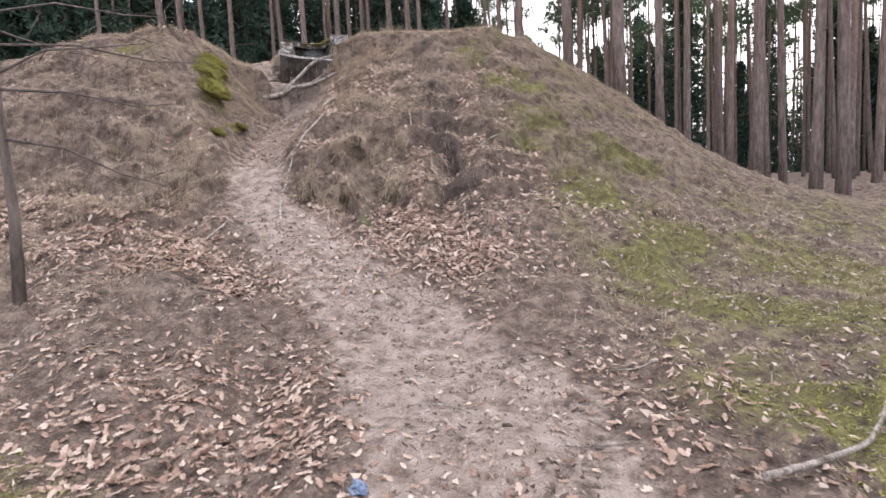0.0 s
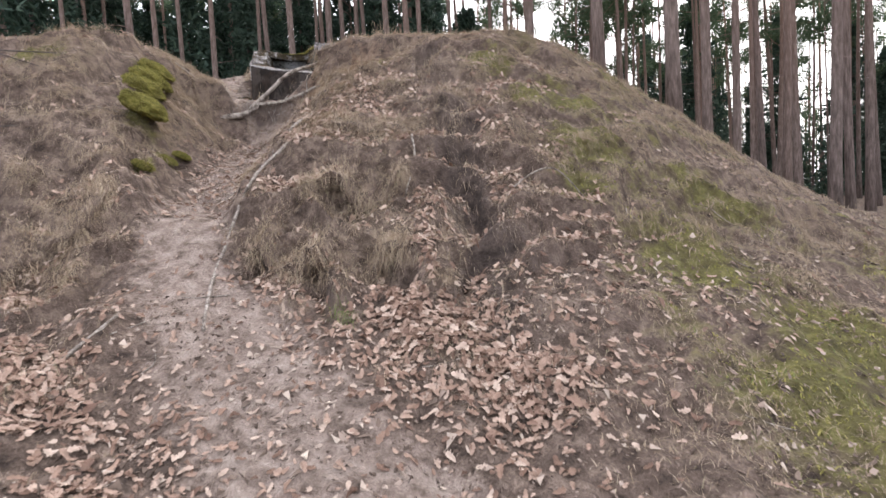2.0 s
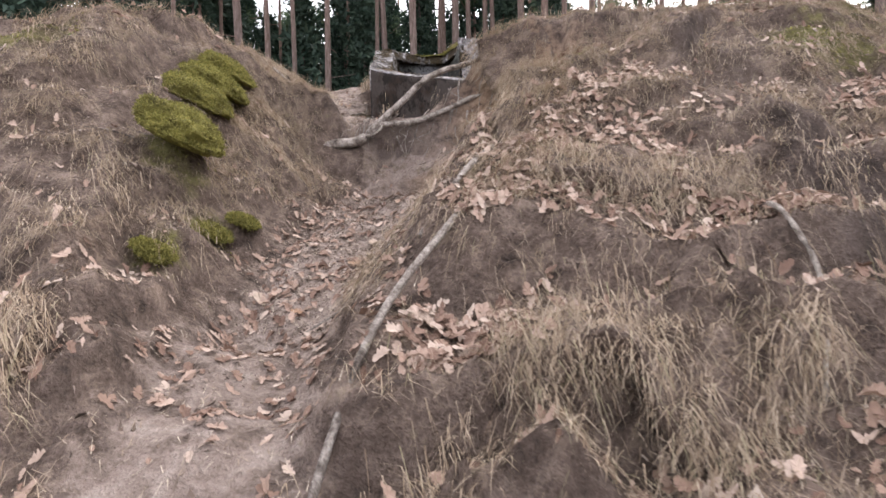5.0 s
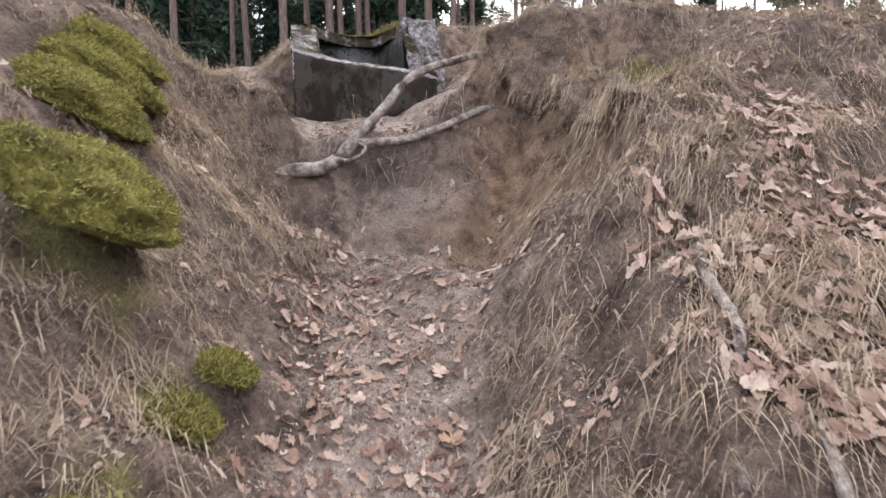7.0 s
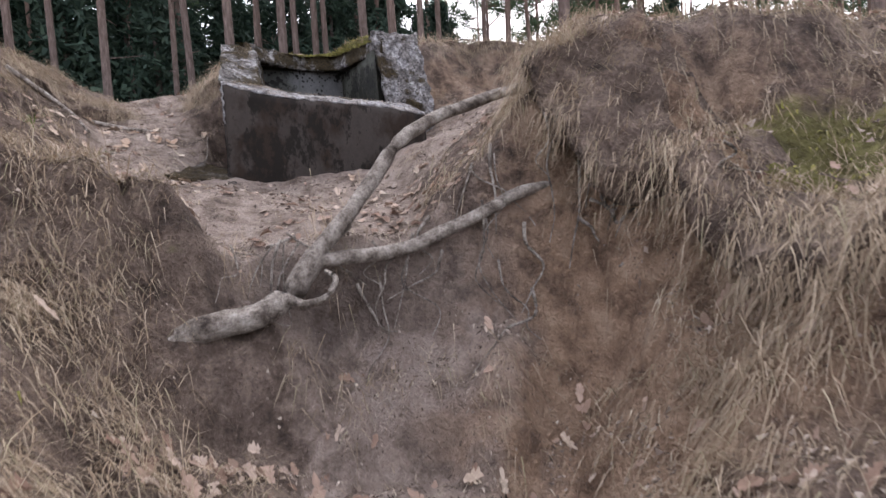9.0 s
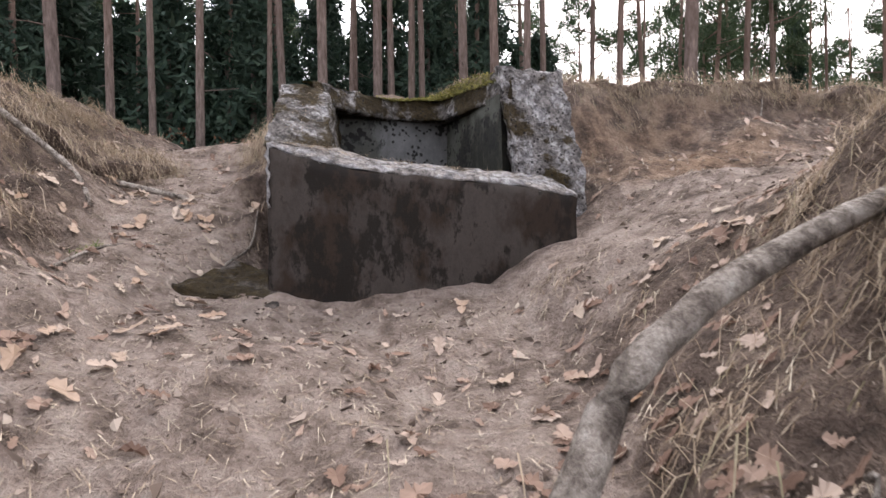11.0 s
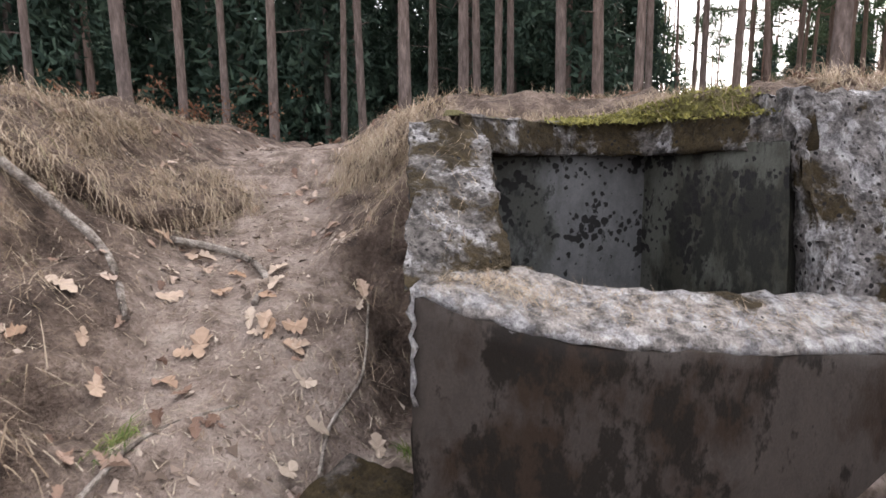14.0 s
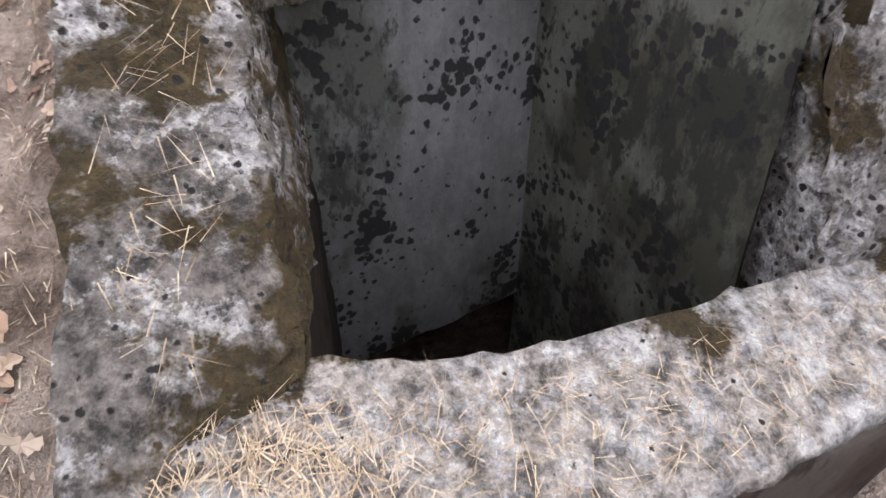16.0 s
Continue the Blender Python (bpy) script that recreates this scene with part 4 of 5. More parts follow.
def scatter_crumbs():
    """Crumbs of soil, bark and broken leaf that make up the litter."""
    r = np.random.RandomState(39)
    x, y = picked(r, 150000, -8, 7, 0.8, 18, lambda x, y: np.clip(0.6 + 0.8 * fractal(x, y, 1.7, 3, 90.0), 0.1, 1) * np.where(np.abs(y - 9) < 7.5, 1, 0.6))
    x2, y2 = picked(r, 60000, -3.9, -1.2, 9.5, 12.7, lambda x, y: 1.0 + 0 * x)
    x3, y3 = picked(r, 12000, -0.4, 1.0, 6, 12, lambda x, y: lump(x - 0.1 * (8.5 - y), y, 0.22, 8.8, 0.36, 3.4))
    grain = np.concatenate([np.ones(len(x)), np.full(len(x2), 0.5), np.full(len(x3), 0.8)])
    x, y = np.concatenate([x, x2, x3]), np.concatenate([y, y2, y3])
    z, gx, gy = lay(x, y)
    steep = np.hypot(gx, gy)
    ok = steep < 2.2
    x, y, z, gx, gy, grain = x[ok], y[ok], z[ok], gx[ok], gy[ok], grain[ok] * (1 - 0.6 * step(0.6, 1.2, steep[ok])) * (1 - 0.25 * step(8.5, 9.5, y[ok]))
    n = len(x)
    s = grain * r.uniform(0.005, 0.017, n) * r.choice([0.7, 1.0, 1.6], n)
    c = np.stack([x, y, z + s * 0.3], 1)
    shape = np.clip(r.normal(size=(n, 4, 3)), -1.4, 1.4) * np.array([1, 1, 0.5]) * s[:, None, None]
    shape[:, :, 2] += shape[:, :, 0] * gx[:, None] + shape[:, :, 1] * gy[:, None]
    v = (c[:, None, :] + shape).reshape(-1, 3)
    b = np.arange(n)[:, None] * 4
    f = np.concatenate([b + np.array(t) for t in ((0, 1, 2), (0, 2, 3), (0, 3, 1), (1, 3, 2))], 0)
    tagged(new("litter_crumbs", mesh_from("litter_crumbs", v, f, [CRUMBS])), "crumbs of soil, bark and broken leaves", "litter", kind="stuff")


scatter_crumbs()
scatter_grass()
scatter_fringe()
moss_carpet()
scatter_leaves()
scatter_needles()


# ---------------------------------------------------------------- roots, branches and twigs
def limb(bm, pts, r0, r1, sides=9):
    line = smooth_line(pts)
    n = len(line) - 1
    line = [rough(p, 0.3 * r0, 5) for p in line]
    tube(bm, line, [r0 + (r1 - r0) * k / n for k in range(n + 1)], sides, 0.12)


root = new("tree_root")
tagged(root, "bare grey forked root spanning the gully edge", "root")
bm = bmesh.new()
limb(bm, [(-3.85, 11.9, 3.35), (-3.62, 12.02, 3.46), (-3.42, 12.1, 3.53), (-3.1, 12.2, 3.6), (-2.93, 12.32, 3.78)], 0.056, 0.046)
part("stem", bm, ROOT_WOOD, root)
bm = bmesh.new()
limb(bm, [(-2.95, 12.3, 3.76), (-2.75, 12.45, 4.0), (-2.5, 12.66, 4.29), (-2.1, 12.87, 4.47), (-1.7, 13.07, 4.58), (-1.4, 13.2, 4.5)], 0.036, 0.026)
part("branch", bm, ROOT_WOOD, root)
bm = bmesh.new()
limb(bm, [(-2.95, 12.3, 3.76), (-2.6, 12.36, 3.78), (-2.25, 12.4, 3.9), (-2.0, 12.42, 4.0), (-1.69, 12.42, 3.98), (-1.3, 12.45, 3.9)], 0.03, 0.025)
part("branch", bm, ROOT_WOOD, root)
bm = bmesh.new()
limb(bm, [(-3.6, 12.3, 3.5), (-3.3, 12.38, 3.62), (-3.05, 12.44, 3.7), (-2.8, 12.46, 3.9)], 0.03, 0.024)
part("branch", bm, ROOT_WOOD, root)
bm = bmesh.new()
limb(bm, [(-3.05, 12.2, 3.64), (-2.98, 12.12, 3.62), (-2.9, 12.08, 3.64), (-2.86, 12.1, 3.7), (-2.9, 12.14, 3.73)], 0.018, 0.008, 7)
part("stub", bm, ROOT_WOOD, root, "short curled side root")


def rootlets():
    """Fine roots hanging out of the cut soil at the gully's head."""
    r = np.random.RandomState(47)
    for k in range(34):
        x = r.uniform(-3.3, -1.35)
        y = 12.42 + 0.05 * r.normal() - 0.5 * step(-1.9, -1.4, x)
        z, L = ground_z(x, y) + 0.03, r.uniform(0.15, 0.5)
        sway = r.normal(size=2) * 0.12
        pts = []
        for q in range(5):
            px, py = x + sway[0] * q / 4 + 0.03 * r.normal(), y - L * 0.35 * q / 4 - 0.02
            pts.append((px, py, max(ground_z(px, py) + 0.015, z - L * q / 4)))
        bm = bmesh.new()
        limb(bm, pts, r.uniform(0.004, 0.01), 0.002, 5)
        tagged(part("rootlet", bm, ROOT_WOOD), "thin bare root trailing down the cut soil", "root", "rootlets at the gully head")


rootlets()


def ground_line(pts, lift):
    return [(x, y, ground_z(x, y) + lift) for x, y in pts]


def stick(name, label, pts, r0, r1, lift=0.0, material=ROOT_WOOD, category="branch"):
    bm = bmesh.new()
    limb(bm, ground_line(pts, lift + r0 * 0.6), r0, r1, 7)
    return tagged(part(name, bm, material), label, category)


stick("branch", "bare grey root running down the grassy bank", [(-1.66, 10.15), (-1.74, 9.9), (-1.8, 9.64), (-1.96, 9.36)], 0.024, 0.014, 0.01)
stick("branch", "dark curved root along the gully edge", [(-1.75, 9.4), (-2.0, 8.7), (-2.1, 8.1), (-2.05, 7.6), (-1.9, 7.0)], 0.018, 0.014, 0.0)
stick("branch", "fallen dead branch on the slope", [(-0.42, 9.5), (-0.4, 9.2), (-0.38, 8.9), (-0.48, 8.65)], 0.014, 0.008, 0.02)
stick("branch", "thin fallen branch lying across the trail", [(0.35, 8.35), (0.6, 8.6), (1.0, 8.75), (1.3, 8.7)], 0.013, 0.006, 0.03)
stick("branch", "short dead branch among leaves", [(-3.0, 6.0), (-2.75, 6.5), (-2.5, 7.0)], 0.022, 0.014)
stick("branch", "fallen stick lying in the leaf litter", [(1.4, 2.55), (1.75, 2.75), (2.2, 3.0), (2.6, 3.4)], 0.02, 0.01, 0.03)
stick("twig", "dry twig on the sand beside the bunker", [(-3.95, 14.6), (-3.98, 14.85), (-3.92, 15.1), (-3.95, 15.35)], 0.008, 0.005, category="twig")
stick("twig", "thin curved twig on the sandy slope", [(-4.45, 14.15), (-4.42, 14.5), (-4.25, 14.75)], 0.009, 0.005, category="twig")
stick("root", "exposed root arching from the eroded bank", [(-5.0, 15.7), (-4.7, 15.75), (-4.45, 15.5), (-4.4, 15.25)], 0.022, 0.014, 0.0, category="root")
stick("root", "thick root at the eroded bank's lip", [(-5.4, 15.2), (-5.0, 15.2), (-4.75, 14.95)], 0.022, 0.015, 0.0, category="root")
r = np.random.RandomState(44)
for k in range(46):
    x, y = r.uniform(-5, 3), r.uniform(1.5, 16)
    if bool(in_bunker(np.array([x]), np.array([y]))[0]) or (-3.8 < x < -1.9 and 14.2 < y < 16.7):
        continue
    a, L = r.uniform(0, 6.28), r.uniform(0.15, 0.45)
    bend = r.normal() * 0.04
    tw = stick("twig", "small dry fallen twig on the forest floor", [(x, y), (x + math.cos(a) * L * 0.5 + bend, y + math.sin(a) * L * 0.5), (x + math.cos(a) * L, y + math.sin(a) * L)], 0.006, 0.003, 0.004, category="twig")
    tw["group"] = "fallen twigs"


# ---------------------------------------------------------------- sod, moss and needles on the bunker
def sod_on_roof():
    r = np.random.RandomState(51)
    xs, ys = np.linspace(-3.62, -2.5, 46), np.linspace(0, 1, 60)
    X, S = np.meshgrid(xs, ys)
    start = np.array([lip_y(v) for v in xs])[None, :] + 0.04
    Y = start + S * (16.9 - start)
    x, y = X.ravel(), Y.ravel()
    back = (Y - start).ravel()
    lip = step(0.0, 0.2, back + 0.05 * np.sin(6 * x))
    z = 5.405 + lip * (0.02 + 0.1 * step(-3.0, -2.55, x)) + 0.02 * fractal(x, y, 5, 3, 7.0) * lip + 0.06 * step(15.6, 16.6, y)
    nx, ny = len(xs), len(ys)
    i = (np.arange(ny - 1)[:, None] * nx + np.arange(nx - 1)[None, :]).ravel()
    me = mesh_from("sod", np.stack([x, y, z], 1), np.stack([i, i + 1, i + nx + 1, i + nx], 1), [GROUND], True)
    a = me.attributes.new("moss", "FLOAT", "POINT")
    a.data.foreach_set("value", np.clip(1.2 - 3.0 * back, 0, 1).astype(np.float32))
    tagged(new("sod", me), "mossy sod lying on the bunker roof", "sod")
    k = r.randint(0, len(x), 14000)
    keep = (back[k] < 0.4) & (r.uniform(size=len(k)) < np.clip(1.5 - 4.0 * back[k], 0, 1)) & (x[k] > -3.2)
    k = k[keep]
    o = np.zeros(len(k))
    v, f = blades(r, x[k] + r.normal(size=len(k)) * 0.015, y[k] - 0.02 + r.normal(size=len(k)) * 0.02, z[k], o, o + 0.4, 2, o + 0.035, 0.004, 0.5, 0.01)
    tagged(new("roof_moss", mesh_from("roof_moss", v, f, [MOSS])), "bright yellow-green moss along the roof edge", "moss", kind="stuff")
    k = r.randint(0, len(x), 520)
    k = k[((x[k] > -2.85) & (back[k] > 0.03)) | (back[k] > 0.3)]
    o = np.zeros(len(k))
    v, f = blades(r, x[k], y[k], z[k], o - 0.2, o + 0.6, 8, o + 0.1, 0.0016, 0.8, 0.03)
    tagged(new("roof_grass", mesh_from("roof_grass", v, f, [DRY_GRASS])), "dry grass hanging over the bunker roof", "grass", kind="stuff")


def needles_on_sill():
    r = np.random.RandomState(53)
    n = 900
    x = r.uniform(-3.58, -2.3, n)
    s = r.uniform(0.1, 0.75, n)
    near_corner = r.uniform(size=n) < 0.45
    x = np.where(near_corner, -3.42 + r.normal(size=n) * 0.11, x)
    s = np.clip(np.where(near_corner, 0.45 + r.normal(size=n) * 0.15, s), 0.08, 0.75)
    x = np.clip(x, -3.56, -2.3)
    yo = np.interp(x, [-3.63, -3.28, -2.9, -2.5, -2.13], [14.40, 14.37, 14.43, 14.54, 14.68])
    yi = np.interp(x, [-3.40, -3.15, -2.85, -2.5, -2.25], [14.66, 14.68, 14.74, 14.84, 14.92])
    zo = np.interp(x, [-3.63, -3.28, -2.9, -2.5, -2.13], [4.94, 4.84, 4.80, 4.77, 4.72])
    zi = np.interp(x, [-3.40, -3.15, -2.85, -2.5, -2.25], [4.95, 4.89, 4.86, 4.84, 4.83])
    y, z = yo + s * (yi - yo), zo + s * (zi - zo) + 0.012
    a, L = r.uniform(0, 6.28, n), r.uniform(0.03, 0.075, n)
    p = np.stack([x, y, z], 1)
    q = p + np.stack([np.cos(a) * L, np.sin(a) * L, 0.3 * np.sin(a) * L + r.uniform(0, 0.012, n)], 1)
    w = np.stack([-np.sin(a), np.cos(a), 0 * a], 1) * 0.0009
    v = np.stack([p - w, p + w, q], 1).reshape(-1, 3)
    tagged(new("sill_needles", mesh_from("sill_needles", v, np.arange(3 * n).reshape(-1, 3), [SILL_NEEDLE])), "pale dry pine needles on the concrete sill", "needles", kind="stuff")
    n = 90
    y = r.uniform(14.6, 15.1, n)
    z = 4.95 + (y - 14.5) * 0.68 + 0.015
    x = r.uniform(-3.66, -3.48, n)
    a, L = r.uniform(0, 6.28, n), r.uniform(0.04, 0.08, n)
    p = np.stack([x, y, z], 1)
    q = p + np.stack([np.cos(a) * L, np.sin(a) * L, 0.68 * np.sin(a) * L], 1)
    w = np.stack([-np.sin(a), np.cos(a), 0 * a], 1) * 0.001
    v = np.stack([p - w, p + w, q], 1).reshape(-1, 3)
    tagged(new("cheek_needles", mesh_from("cheek_needles", v, np.arange(3 * n).reshape(-1, 3), [SILL_NEEDLE])), "scattered pine needles on sloping concrete", "needles", kind="stuff")


sod_on_roof()
needles_on_sill()


def green_tuft(x, y, reach):
    r = np.random.RandomState(int(abs(x * 100)))
    a = np.array([x]), np.array([y])
    z, gx, gy = lay(*a)
    v, f = blades(r, *a, z, gx, gy, 90, np.array([reach]), 0.0022, 0.4, reach * 0.3)
    tagged(new("grass_tuft", mesh_from("grass_tuft", v, f, [GREEN_GRASS])), "fresh green grass tuft on the sand", "grass tuft", "green tufts")


for x, y, s in ((-4.75, 13.95, 0.22), (-4.5, 14.5, 0.1), (-3.72, 14.9, 0.06), (-4.1, 12.6, 0.16), (-0.9, 7.1, 0.16)):
    green_tuft(x, y, s)


# ---------------------------------------------------------------- bare sapling, brown bush and a scrap of litter
def bare_sapling(x, y):
    r = np.random.RandomState(61)
    tree = new("bare_sapling")
    tagged(tree, "slender bare sapling with leafless twigs", "tree")
    tree.matrix_basis = pose(x, y, ground_z(x, y) - 0.05)
    bm = bmesh.new()
    tube(bm, [(0, 0, 0), (0.03, 0.02, 0.9), (-0.02, 0.05, 1.8), (0.05, 0, 3.2), (0.0, 0.05, 4.5)], [0.055, 0.045, 0.04, 0.028, 0.01], 8, 0.15)
    part("trunk", bm, SPRUCE_BARK, tree)
    for h, a, L, up in ((1.5, 0.3, 1.3, -0.3), (1.9, 0.8, 1.6, 0.05), (2.1, -0.2, 1.5, 0.12), (2.3, 0.5, 1.8, 0.02), (2.4, 1.5, 1.2, 0.2), (2.2, 3.3, 1.0, 0.2), (2.8, 2.2, 1.2, 0.3), (2.0, -1.0, 1.2, -0.1), (2.6, 0.1, 1.6, 0.0)):
        bm = bmesh.new()
        d = Vector((math.cos(a), math.sin(a), up))
        p = [Vector((0.02, 0.02, h)) + d * L * s + Vector((0, 0, 0.08 * math.sin(5 * s + a))) for s in (0, 0.35, 0.7, 1.0)]
        tube(bm, p, [0.014, 0.01, 0.007, 0.003], 5)
        for q in range(4):
            s = r.uniform(0.3, 0.95)
            o = Vector((0.02, 0.02, h)) + d * L * s
            e = (d + Vector(r.normal(size=3) * 0.5)).normalized() * r.uniform(0.2, 0.5)
            tube(bm, [o, o + e * 0.5, o + e], [0.005, 0.004, 0.002], 4)
        part("twig", bm, SPRUCE_BARK, tree)


bare_sapling(-3.85, 5.3)


def brown_bush(x, y):
    r = np.random.RandomState(63)
    bush = new("bush")
    tagged(bush, "low bush holding withered brown leaves", "bush")
    z = ground_z(x, y)
    bush.matrix_basis = pose(x, y, z)
    for k in range(9):
        a, L = r.uniform(0, 6.28), r.uniform(1.2, 2.2)
        bm = bmesh.new()
        tube(bm, [(0, 0, -0.1), (math.cos(a) * L * 0.3, math.sin(a) * L * 0.3, L * 0.5), (math.cos(a) * L * 0.7, math.sin(a) * L * 0.7, L * 0.8)], [0.02, 0.014, 0.005], 5)
        part("stem", bm, SPRUCE_BARK, bush)
    c = np.column_stack([r.normal(size=60) * 0.9, r.normal(size=60) * 0.9, r.uniform(0.3, 2.1, 60)])
    v, f = sprays(r, c, np.full(60, 0.35), 14, 0.035, 0.09)
    ob = new("foliage", mesh_from("foliage", v, f, [BROWN_LEAF]))
    ob.parent = bush


BROWN_LEAF = stalk_material("withered_leaf", [(0, (0.09, 0.045, 0.03)), (0.6, (0.17, 0.085, 0.05)), (1, (0.26, 0.14, 0.08))], 8.0, 0.7, 0.2)
brown_bush(-10.2, 26.0)
brown_bush(-11.8, 25.2)

m, n, l, sh = shader("blue_foil", 0.35)
l.new(ramp(n, l, noise_tex(n, l, 30, 4, 0.6, place_of(n)), [(0.3, (0.03, 0.042, 0.07)), (0.7, (0.12, 0.16, 0.23))]), sh.inputs["Base Color"])
bm = bmesh.new()
bmesh.ops.create_icosphere(bm, subdivisions=3, radius=0.05)
for v in bm.verts:
    v.co = rough(Vector((v.co.x * 0.9, v.co.y * 1.1, v.co.z * 0.35)), 0.022, 28)
wrapper = tagged(part("wrapper", bm, m), "crumpled dull blue wrapper on the path", "litter")
wrapper.matrix_basis = pose(-0.47, 2.72, ground_z(-0.47, 2.72) + 0.012, 0, 0, 30)


# single leaves that stand out beside the bunker
r = np.random.RandomState(71)
for k in range(130):
    x, y = (r.uniform(-5.2, -3.75), r.uniform(13.2, 15.8)) if k < 85 else (r.uniform(-2.8, -0.8), r.uniform(13.2, 14.3)) if k < 105 else (r.uniform(-3.3, -1.9), r.uniform(9.5, 12.2))
    at = np.array([x]), np.array([y])
    z, gx, gy = lay(*at, 0.12)
    if math.hypot(gx[0], gy[0]) > 1.2:
        continue
    v, f = leaf_mesh(r, *at, z + 0.006, gx, gy, np.array([r.uniform(0.08, 0.13)]))
    tagged(new("oak_leaf", mesh_from("oak_leaf", v, f, [PALE_LEAF])), "pale dry lobed oak leaf on sand", "leaf", "single oak leaves")


# ---------------------------------------------------------------- undercut sod along the lips of the banks
def sod_lip(line, out, label, reach=0.2, seed=1):
    """A rooty sod ledge that juts out from the top of a bank, with grass hanging from it."""
    r = np.random.RandomState(seed)
    pts = smooth_line([(x, y, 0) for x, y in line], 7)
    ox, oy = out
    k = math.hypot(ox, oy)
    ox, oy = ox / k, oy / k
    sections = []
    for i, p in enumerate(pts):
        end = math.sin(math.pi * i / (len(pts) - 1)) ** 0.4
        j = reach * (0.6 + 0.4 * value_noise(np.array([i * 0.45 + seed]), np.array([3.3]))[0]) * end + 0.01
        top = max(ground_z(p.x - ox * 0.12, p.y - oy * 0.12), ground_z(p.x, p.y))
        back = ground_z(p.x - ox * 0.4, p.y - oy * 0.4)
        sections.append([Vector((p.x + ox * j * 0.75, p.y + oy * j * 0.75, top - 0.14 * end - 0.02)), Vector((p.x + ox * j, p.y + oy * j, top - 0.03)),
                         Vector((p.x - ox * 0.4, p.y - oy * 0.4, back + 0.012)), Vector((p.x - ox * 0.35, p.y - oy * 0.35, back - 0.25))])
    bm = bmesh.new()
    rings = []
    for s in sections:
        ring = []
        for q in range(4):
            n = (4, 8, 4, 6)[q]
            ring += [bm.verts.new(rough(s[q].lerp(s[(q + 1) % 4], h / n), 0.03, 7)) for h in range(n)]
        rings.append(ring)
    n = len(rings[0])
    for a, c in zip(rings[:-1], rings[1:]):
        for q in range(n):
            bm.faces.new((a[q], c[q], c[(q + 1) % n], a[(q + 1) % n])).smooth = True
    bm.faces.new(rings[0])
    bm.faces.new(rings[-1][::-1])
    bmesh.ops.recalc_face_normals(bm, faces=bm.faces)
    sod = tagged(part("sod_overhang", bm, GROUND), label, "sod bank", "undercut sod banks")
    e = np.array([tuple(s[1].lerp(s[2], f)) for s in sections for f in (0.0, 0.05, 0.15, 0.3, 0.5, 0.75) for _ in range(2)])
    o = np.zeros(len(e))
    steep = np.where(np.arange(len(e)) % 12 < 6, 1.6, 0.4)
    v, f = blades(r, e[:, 0] + r.normal(size=len(e)) * 0.05, e[:, 1] + r.normal(size=len(e)) * 0.03, e[:, 2], -ox * steep, -oy * steep, 14, o + 0.2, 0.0016, 0.8, 0.04)
    g = new("grass_fringe", mesh_from("grass_fringe", v, f, [DRY_GRASS]))
    g.parent = sod


sod_lip([(-1.95, 12.62), (-1.68, 12.35), (-1.52, 11.95), (-1.45, 11.45), (-1.48, 10.9)], (-1.0, -0.25), "grassy sod overhanging the bare sand face", 0.3, 3)
sod_lip([(-1.5, 10.6), (-1.55, 10.2), (-1.65, 9.8), (-1.75, 9.4)], (-1.0, -0.3), "grassy sod ledge beside the gully", 0.18, 5)
sod_lip([(-1.95, 15.85), (-1.4, 15.9), (-0.7, 16.0), (0.2, 16.05), (1.0, 16.1)], (-0.1, -1.0), "dark root-matted sod over the sandy bank", 0.2, 7)
sod_lip([(-5.5, 15.3), (-5.1, 15.9), (-4.9, 16.4)], (0.9, -0.4), "rooty sod lip beside the way up", 0.2, 9)
sod_lip([(-4.35, 16.6), (-4.1, 16.4), (-3.85, 16.2)], (-0.2, -1.0), "undercut rooty sod beside the bunker", 0.25, 11)
sod_lip([(-4.4, 7.2), (-3.9, 7.6), (-3.5, 8.1), (-3.35, 8.6)], (0.8, -0.6), "undercut leafy bank above the path", 0.2, 13)
sod_lip([(-1.75, 7.9), (-1.35, 7.75), (-0.9, 7.7), (-0.5, 7.75)], (-0.2, -1.0), "grass hummock hanging over leaf litter", 0.2, 15)
sod_lip([(-1.5, 8.7), (-1.0, 8.6), (-0.5, 8.65)], (-0.1, -1.0), "grass hummock hanging over leaf litter", 0.18, 17)
sod_lip([(-1.35, 9.7), (-0.8, 9.6), (-0.3, 9.65)], (-0.1, -1.0), "grass hummock hanging over leaf litter", 0.18, 19)


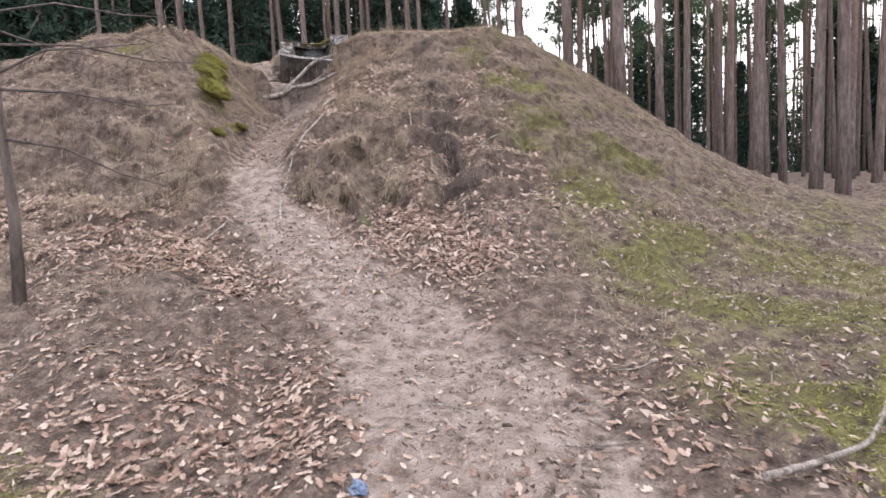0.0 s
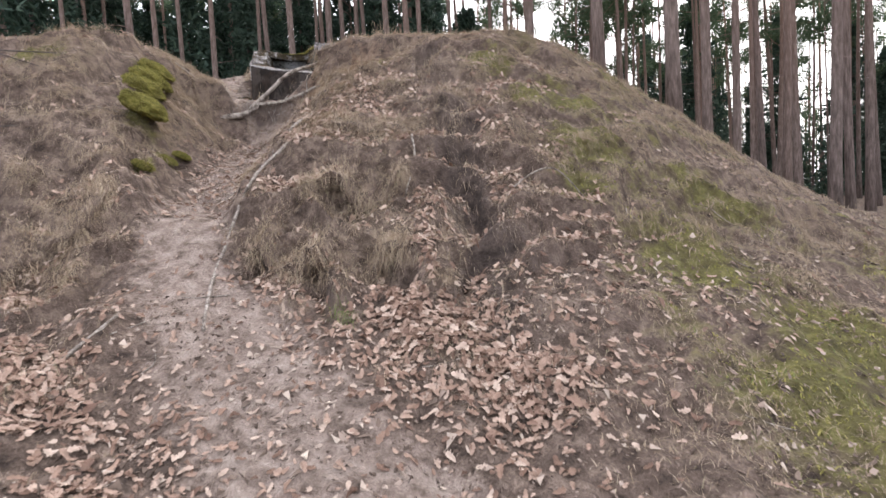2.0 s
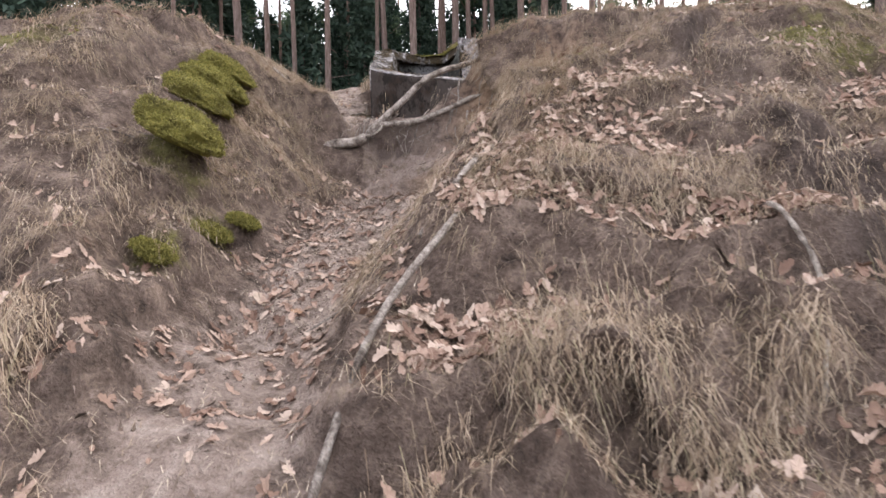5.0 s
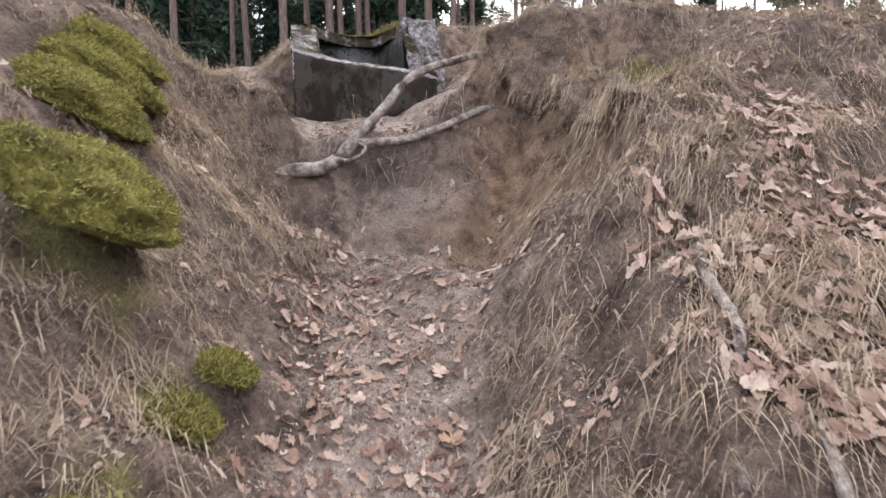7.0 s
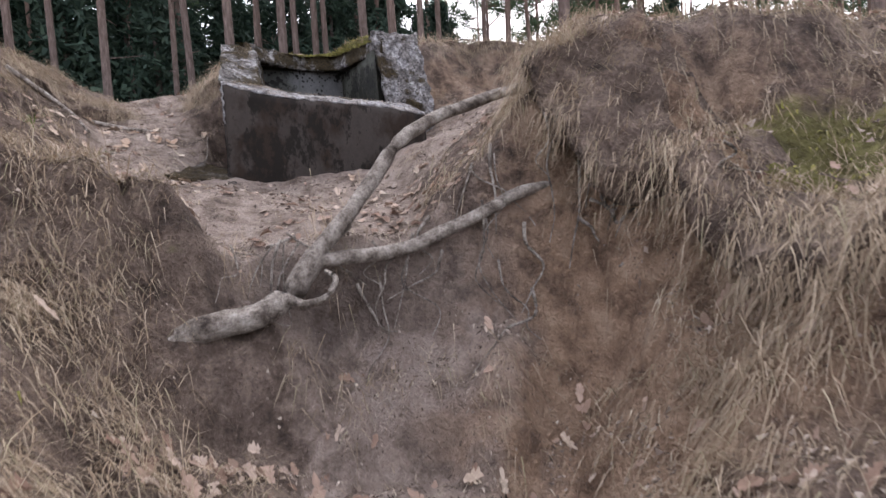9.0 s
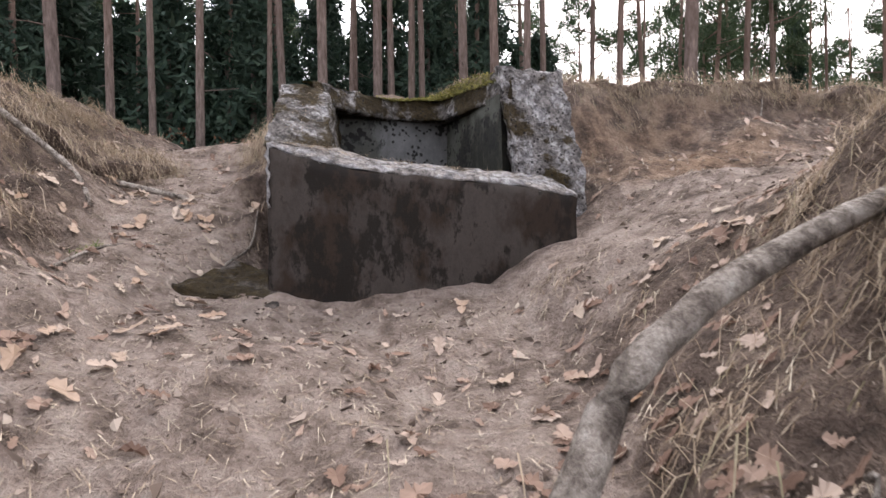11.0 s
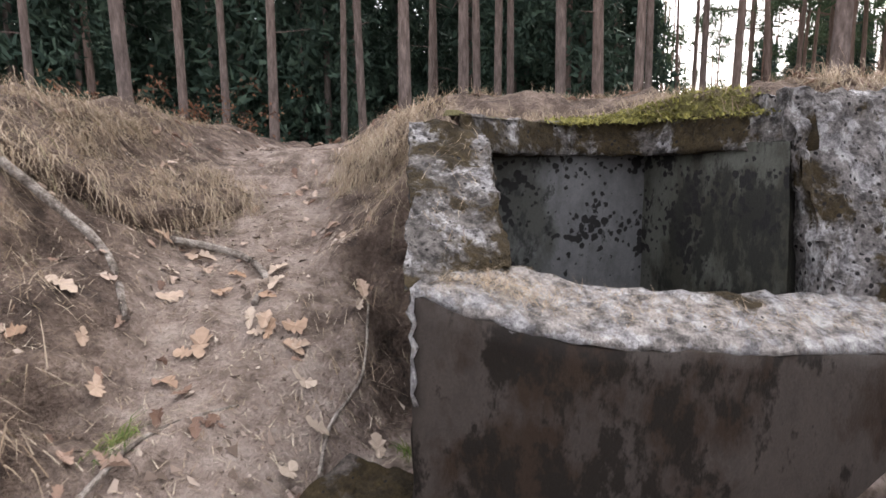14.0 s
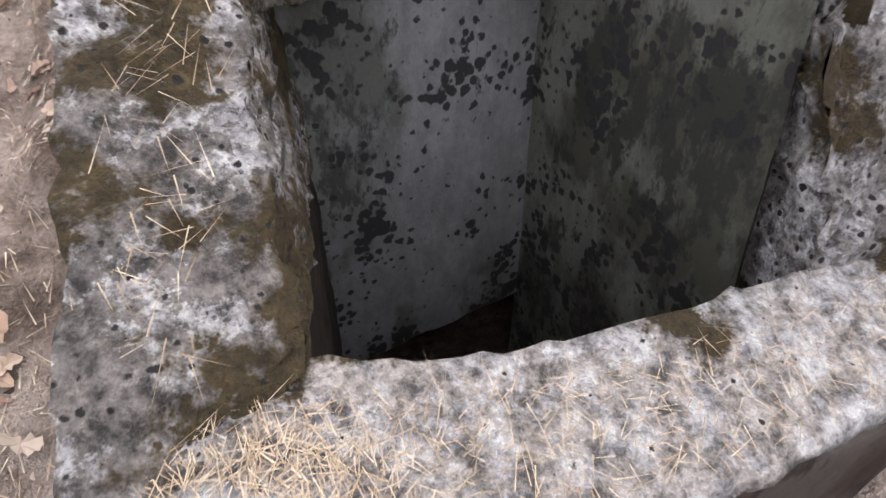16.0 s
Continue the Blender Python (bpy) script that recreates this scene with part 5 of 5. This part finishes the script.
# ---------------------------------------------------------------- swollen moss cushions on the gully's bank
def moss_cushion(x, y, rx, ry, rz, seed):
    r = np.random.RandomState(seed)
    bm = bmesh.new()
    bmesh.ops.create_icosphere(bm, subdivisions=5, radius=1.0)
    at = Vector((x, y, ground_z(x, y) + 0.35 * rz))
    off = Vector((seed * 3.1, 0, 0))
    for v in bm.verts:
        d = v.co.copy()
        swell = 1.0 + 0.2 * noise.noise(d * 1.6 + off) + 0.12 * noise.noise(d * 4.2 + off) + 0.05 * noise.noise(d * 11 + off)
        low = 0.55 if d.z < -0.2 else 1.0
        # the pad leans out along the slope
        p = Vector((d.x * rx, d.y * ry, d.z * rz * low)) * swell
        p.z -= 0.5 * p.x
        v.co = at + p
    bm.normal_update()
    for f in bm.faces:
        f.smooth = True
    co = np.array([tuple(v.co) for v in bm.verts])
    nm = np.array([tuple(v.normal) for v in bm.verts])
    cushion = tagged(part("moss_cushion", bm, MOSS_BED), "swollen yellow-green moss cushion overhanging the gully bank", "moss", "moss cushions")
    k = r.randint(0, len(co), 11000)
    k = k[nm[k, 2] > -0.25 + 0.3 * r.uniform(size=len(k))]
    n = len(k)
    p = co[k] + r.normal(size=(n, 3)) * 0.006
    d = nm[k] + r.normal(size=(n, 3)) * 0.9 + np.array([0, 0, 0.15])
    d /= np.linalg.norm(d, axis=1)[:, None]
    w = np.cross(d, r.normal(size=(n, 3)))
    w *= (0.0035 / np.linalg.norm(w, axis=1))[:, None]
    tip = p + d * r.uniform(0.01, 0.028, n)[:, None]
    tuft = new("fuzz", mesh_from("fuzz", np.stack([p - w, p + w, tip], 1).reshape(-1, 3), np.arange(3 * n).reshape(-1, 3), [MOSS]))
    tuft.parent = cushion


m, n, l, sh = shader("moss_bed", 0.95)
tone = ramp(n, l, noise_tex(n, l, 9, 6, 0.7, place_of(n)), [(0.3, (0.05, 0.045, 0.012)), (0.55, (0.17, 0.155, 0.035)), (0.75, (0.27, 0.24, 0.07))])
l.new(tone, sh.inputs["Base Color"])
relief(n, l, sh, noise_tex(n, l, 80, 5, 0.7, place_of(n)), 1.0, 0.03)
MOSS_BED = m
CUSHIONS = ((-3.68, 10.12, 0.25, 0.29, 0.17), (-4.05, 10.95, 0.25, 0.26, 0.16), (-4.12, 11.3, 0.25, 0.26, 0.15), (-4.2, 11.65, 0.22, 0.24, 0.13),
            (-3.38, 9.95, 0.1, 0.12, 0.045), (-3.3, 10.2, 0.08, 0.12, 0.04), (-3.42, 9.45, 0.1, 0.12, 0.05))
for k, (x, y, rx, ry, rz) in enumerate(CUSHIONS):
    moss_cushion(x, y, rx, ry, rz, k + 1)


def bank_grass():
    """Dry grass hanging down the gully bank, below the cushions."""
    r = np.random.RandomState(80)
    spots = ((-3.62, 10.1, 0.35), (-3.95, 10.85, 0.35), (-3.7, 9.7, 0.3), (-3.75, 10.6, 0.3), (-3.55, 11.1, 0.4), (-3.6, 11.6, 0.35), (-3.85, 11.9, 0.3),
             (-3.8, 12.2, 0.25), (-3.95, 11.6, 0.3), (-4.05, 12.0, 0.35), (-3.68, 12.35, 0.2), (-4.2, 12.3, 0.3), (-3.75, 11.9, 0.3), (-3.9, 11.3, 0.3))
    x = np.concatenate([a + 0.1 + r.normal(size=50) * 0.09 for a, b, w in spots])
    y = np.concatenate([b + r.uniform(-w, w, 50) for a, b, w in spots])
    z, gx, gy = lay(x, y)
    v, f = blades(r, x, y, z + 0.01, 0.6 * gx, 0.6 * gy, 12, np.full(len(x), 0.13), 0.0016, 0.7, 0.05)
    tagged(new("bank_grass", mesh_from("bank_grass", v, f, [DRY_GRASS])), "dry grass hanging over the mossy gully bank", "grass", kind="stuff")


bank_grass()
